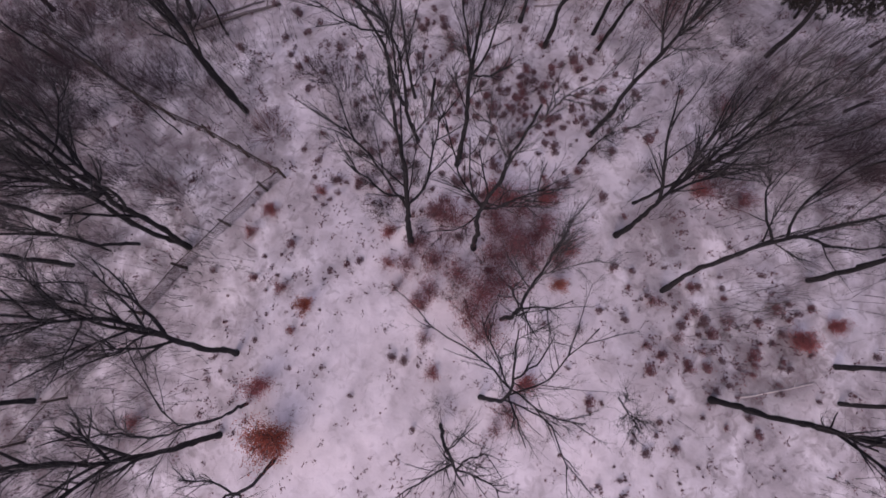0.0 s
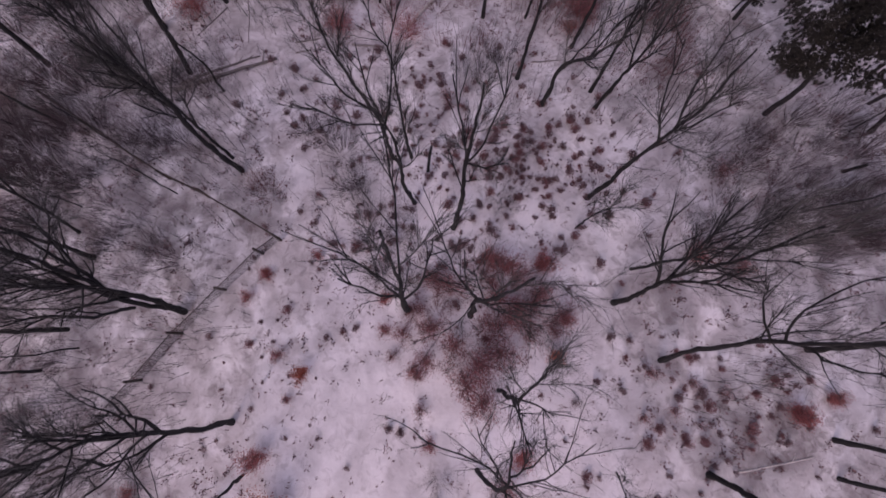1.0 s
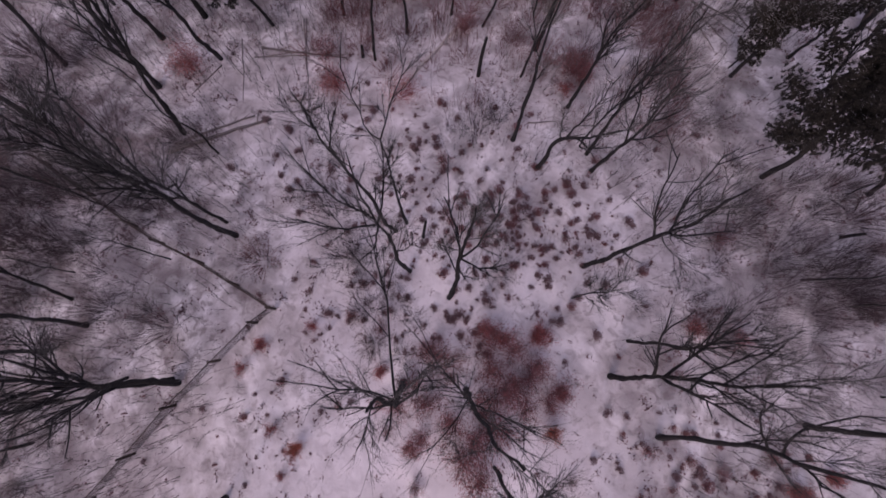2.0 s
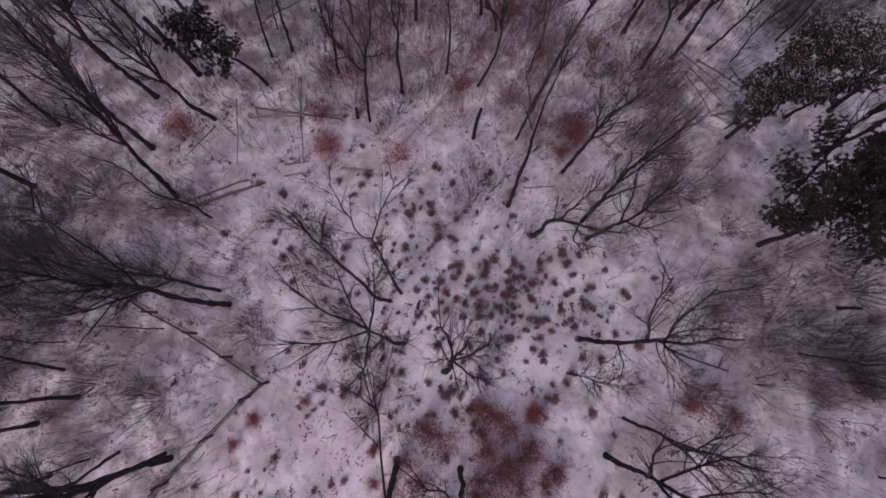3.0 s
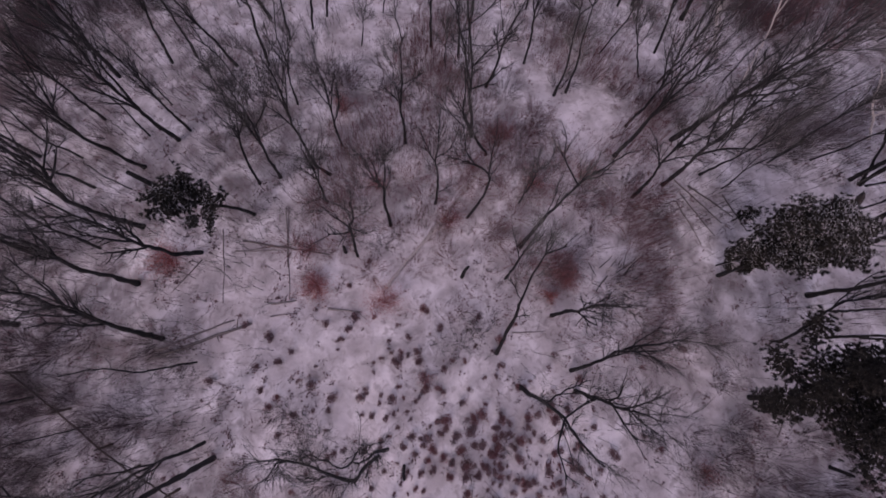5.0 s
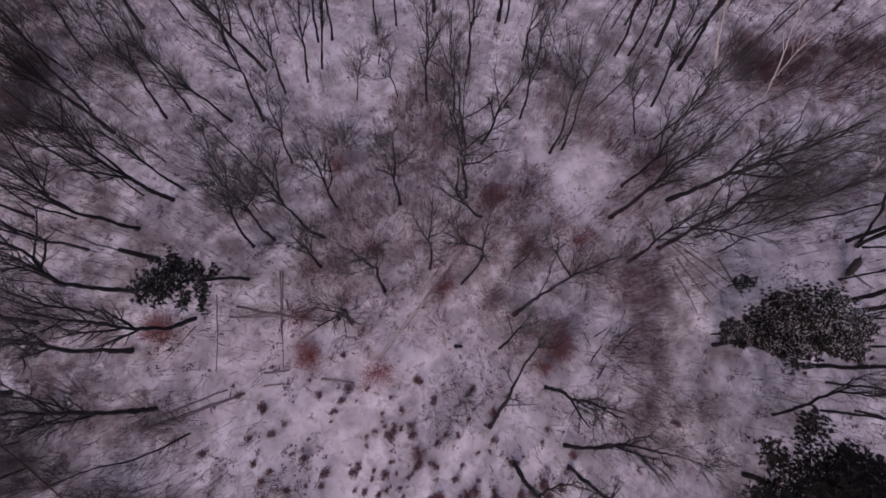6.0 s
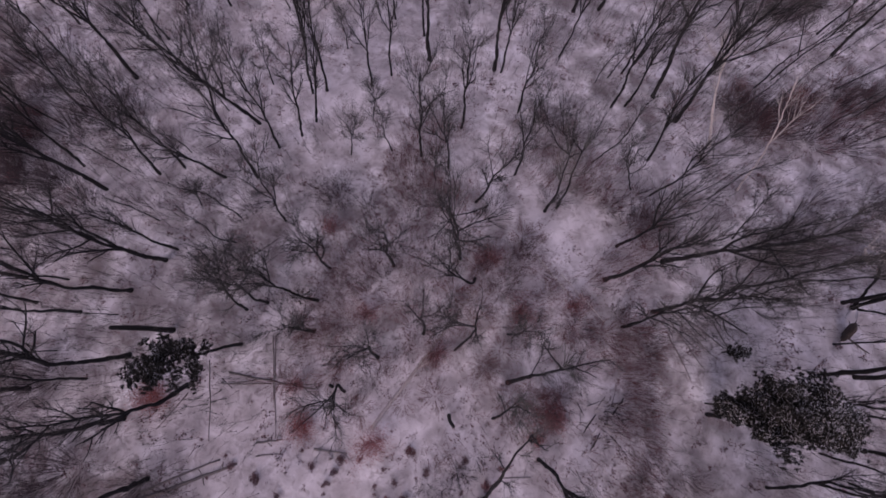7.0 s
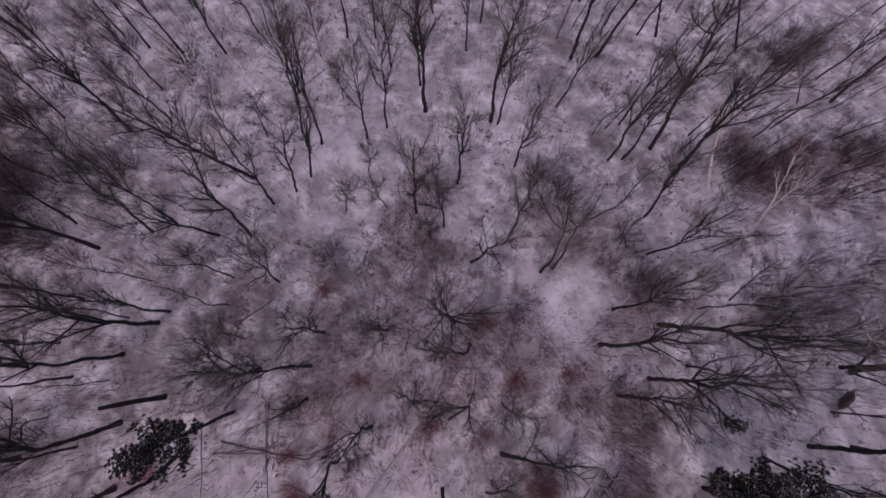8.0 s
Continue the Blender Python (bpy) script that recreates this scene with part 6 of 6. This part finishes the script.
rng = random.Random(77)
for x, y, turn, size in strewn(rng, 2.6, 18.8, 4.8, 3.4, 95, 0.70, 1.20) + strewn(rng, 17.0, 3.2, 4.5, 2.8, 60, 0.65, 1.15) + strewn(rng, 5.6, 18.4, 4.5, 4.0, 50, 0.70, 1.20):
    drop_to(rng.choice(TUFT), x, y, turn, size)
joined_clumps(strewn(rng, -9.6, 2.5, 4.5, 4.0, 26, 0.35, 0.70) + strewn(rng, -9.0, 21.4, 6.0, 3.0, 60, 0.60, 1.20) + strewn(rng, 14.1, -3.6, 3.5, 2.0, 20, 0.40, 0.80)
              + strewn(rng, -0.2, 16.5, 4.0, 3.0, 55, 0.55, 0.95) + strewn(rng, 1.5, 10.5, 3.0, 2.4, 30, 0.70, 1.30) + strewn(rng, -5.5, 12.5, 2.0, 3.0, 25, 0.70, 1.40), 78)
for ob in TUFT:
    taken_away(ob)


# ---- more slender trees, deeper in the wood on both sides ----
def fill_wood(count, seed):
    rng = random.Random(seed)
    feet = [ob.location.xy.copy() for ob in scene.objects if ob.parent is None and ob.name.split(".")[0] in ("bare_tree", "sapling", "pine_tree")]
    while count:
        x, y = rng.uniform(-56, 46), rng.uniform(-6, 88)
        if abs(x + 2) < 24 + 0.1 * y and y < 66:
            continue
        if min((Vector((x, y)) - f).length for f in feet) < 2.4:
            continue
        feet.append(Vector((x, y)))
        h = rng.uniform(8, 13.5)
        lx, ly = rng.gauss(0, 0.05), rng.gauss(0, 0.05)
        bare_tree(x, y, 0.011 * h * rng.uniform(0.8, 1.25), [(lx * h * 0.4 + rng.gauss(0, 0.15), ly * h * 0.4 + rng.gauss(0, 0.15), h * 0.4), (lx * h, ly * h, h)], rng.randint(1000, 9999), twigginess=0.65)
        count -= 1


fill_wood(48, 8)


def fill_saplings(count, seed):
    rng = random.Random(seed)
    kinds = [slender_sapling(seed + i, h) for i, h in enumerate((6.5, 8.0, 9.0, 10.0, 11.0))]
    feet = [ob.location.xy.copy() for ob in scene.objects if ob.parent is None and ob.name.split(".")[0] in ("bare_tree", "sapling", "pine_tree")]
    while count:
        x, y = rng.uniform(-52, 48), rng.uniform(-8, 96)
        if rng.random() < 3 * openness(x, y) or (abs(x) < 18 and y < 52) or (abs(x + 3) < 11 and y < 74):
            continue
        if min((Vector((x, y)) - f).length for f in feet) < 1.5:
            continue
        feet.append(Vector((x, y)))
        drop_to(rng.choice(kinds), x, y, rng.uniform(0, 360), rng.uniform(0.8, 1.15), sink=0.1)
        count -= 1
    for ob in kinds:
        taken_away(ob)


fill_saplings(130, 90)


# ---- small growth and litter that nobody could count ----
def undergrowth(count, seed):
    """Low stalks and leaves that poke through the snow, in drifts."""
    rng = random.Random(seed)
    soup = Soup()
    while count:
        x, y = rng.uniform(-58, 52), rng.uniform(-18, 92)
        wild = 0.45 + 1.1 * noise.noise(Vector((x * 0.22, y * 0.22, 1.7))) - 0.45 * openness(x, y)
        if rng.random() > wild:
            continue
        count -= 1
        z = snow_height(x, y)
        wide = rng.uniform(0.15, 0.5)
        for _ in range(rng.randint(6, 14)):
            p = Vector((x, y, z - 0.02)) + Vector((rng.gauss(0, wide * 0.6), rng.gauss(0, wide * 0.6), 0))
            d = Vector((rng.gauss(0, 0.7), rng.gauss(0, 0.7), rng.uniform(0.05, 0.9)))
            if rng.random() < 0.4:
                soup.spike(p, p + d.normalized() * rng.uniform(0.15, 0.6), 0.010)
            for _ in range(1):
                dd = Vector((rng.gauss(0, 1), rng.gauss(0, 1), rng.uniform(0, 0.5))).normalized()
                soup.leaf(p + Vector((0, 0, rng.uniform(0.03, 0.15))), dd, turned_off(rng, dd, 90), rng.uniform(0.1, 0.24), rng.uniform(0.06, 0.15))
    ob = part("undergrowth", soup, DRY_STALK)
    return tagged(ob, "low dry stalks and fallen leaves poking through snow", "undergrowth", kind="stuff")


def brushwood(count, seed, mat, tallest, label, west=-58, east=50, south=-18, north=90):
    """Thin upright shoots, chest high to twice a man's height, thick in the wood and missing in the clearing."""
    rng = random.Random(seed)
    soup = Soup()
    while count:
        x, y = rng.uniform(west, east), rng.uniform(south, north)
        wild = 0.55 + 1.6 * noise.noise(Vector((x * 0.19, y * 0.19, 9.2))) + 0.5 * noise.noise(Vector((x * 0.6, y * 0.6, 2.2))) - 1.3 * openness(x, y) + (0.4 if x < -15 and y < 40 else 0.0)
        if rng.random() > wild:
            continue
        count -= 1
        p = Vector((x, y, snow_height(x, y) - 0.03))
        d = Vector((rng.gauss(0, 0.16), rng.gauss(0, 0.16), 1))
        l = rng.uniform(0.9, tallest)
        line = bent(rng, p, d, l, 2, 0.10, 0.03)
        soup.spike(line[0], line[1], 0.008 + 0.005 * l)
        soup.spike(p.lerp(line[1], 0.7), line[2], 0.012)
        for _ in range(rng.randint(2, 5)):
            q, e = along(line, rng.uniform(0.3, 1.0))
            soup.spike(q, q + turned_off(rng, e, rng.uniform(20, 55)) * rng.uniform(0.25, 0.9), 0.009)
    ob = part("brushwood", soup, mat)
    return tagged(ob, label, "brushwood", kind="stuff")


def sprouts(count, seed):
    """Single stalks and curled leaves, a hand high, that come up through the open snow."""
    rng = random.Random(seed)
    soup = Soup()
    while count:
        x, y = rng.uniform(-14, 22), rng.uniform(-16, 34)
        if rng.random() > 0.25 + 0.9 * noise.noise(Vector((x * 0.3, y * 0.3, 4.4))) + 0.3 * openness(x, y):
            continue
        count -= 1
        p = Vector((x, y, snow_height(x, y) - 0.02))
        for _ in range(rng.randint(2, 5)):
            q = p + Vector((rng.gauss(0, 0.1), rng.gauss(0, 0.1), 0))
            d = Vector((rng.gauss(0, 0.8), rng.gauss(0, 0.8), 0.8)).normalized()
            soup.spike(q, q + d * rng.uniform(0.12, 0.4), 0.012)
            e = Vector((rng.gauss(0, 1), rng.gauss(0, 1), 0.2)).normalized()
            soup.leaf(q + Vector((0, 0, rng.uniform(0.04, 0.12))), e, turned_off(rng, e, 90), rng.uniform(0.1, 0.24), rng.uniform(0.06, 0.13))
    ob = part("sprouts", soup, DRY_STALK)
    return tagged(ob, "scattered withered sprouts coming up through open snow", "sprouts", kind="stuff")


sprouts(1000, 12)
undergrowth(4600, 5)
brushwood(10500, 6, BRUSH, 3.2, "thin upright leafless shoots growing all through the wood")
brushwood(6500, 16, GREY_SHOOT, 5.0, "pale grey upright shoots standing between the trees")
brushwood(4800, 26, RUST_TWIG, 2.2, "low reddish shoots growing between the bushes", -15, 15, 26, 56)
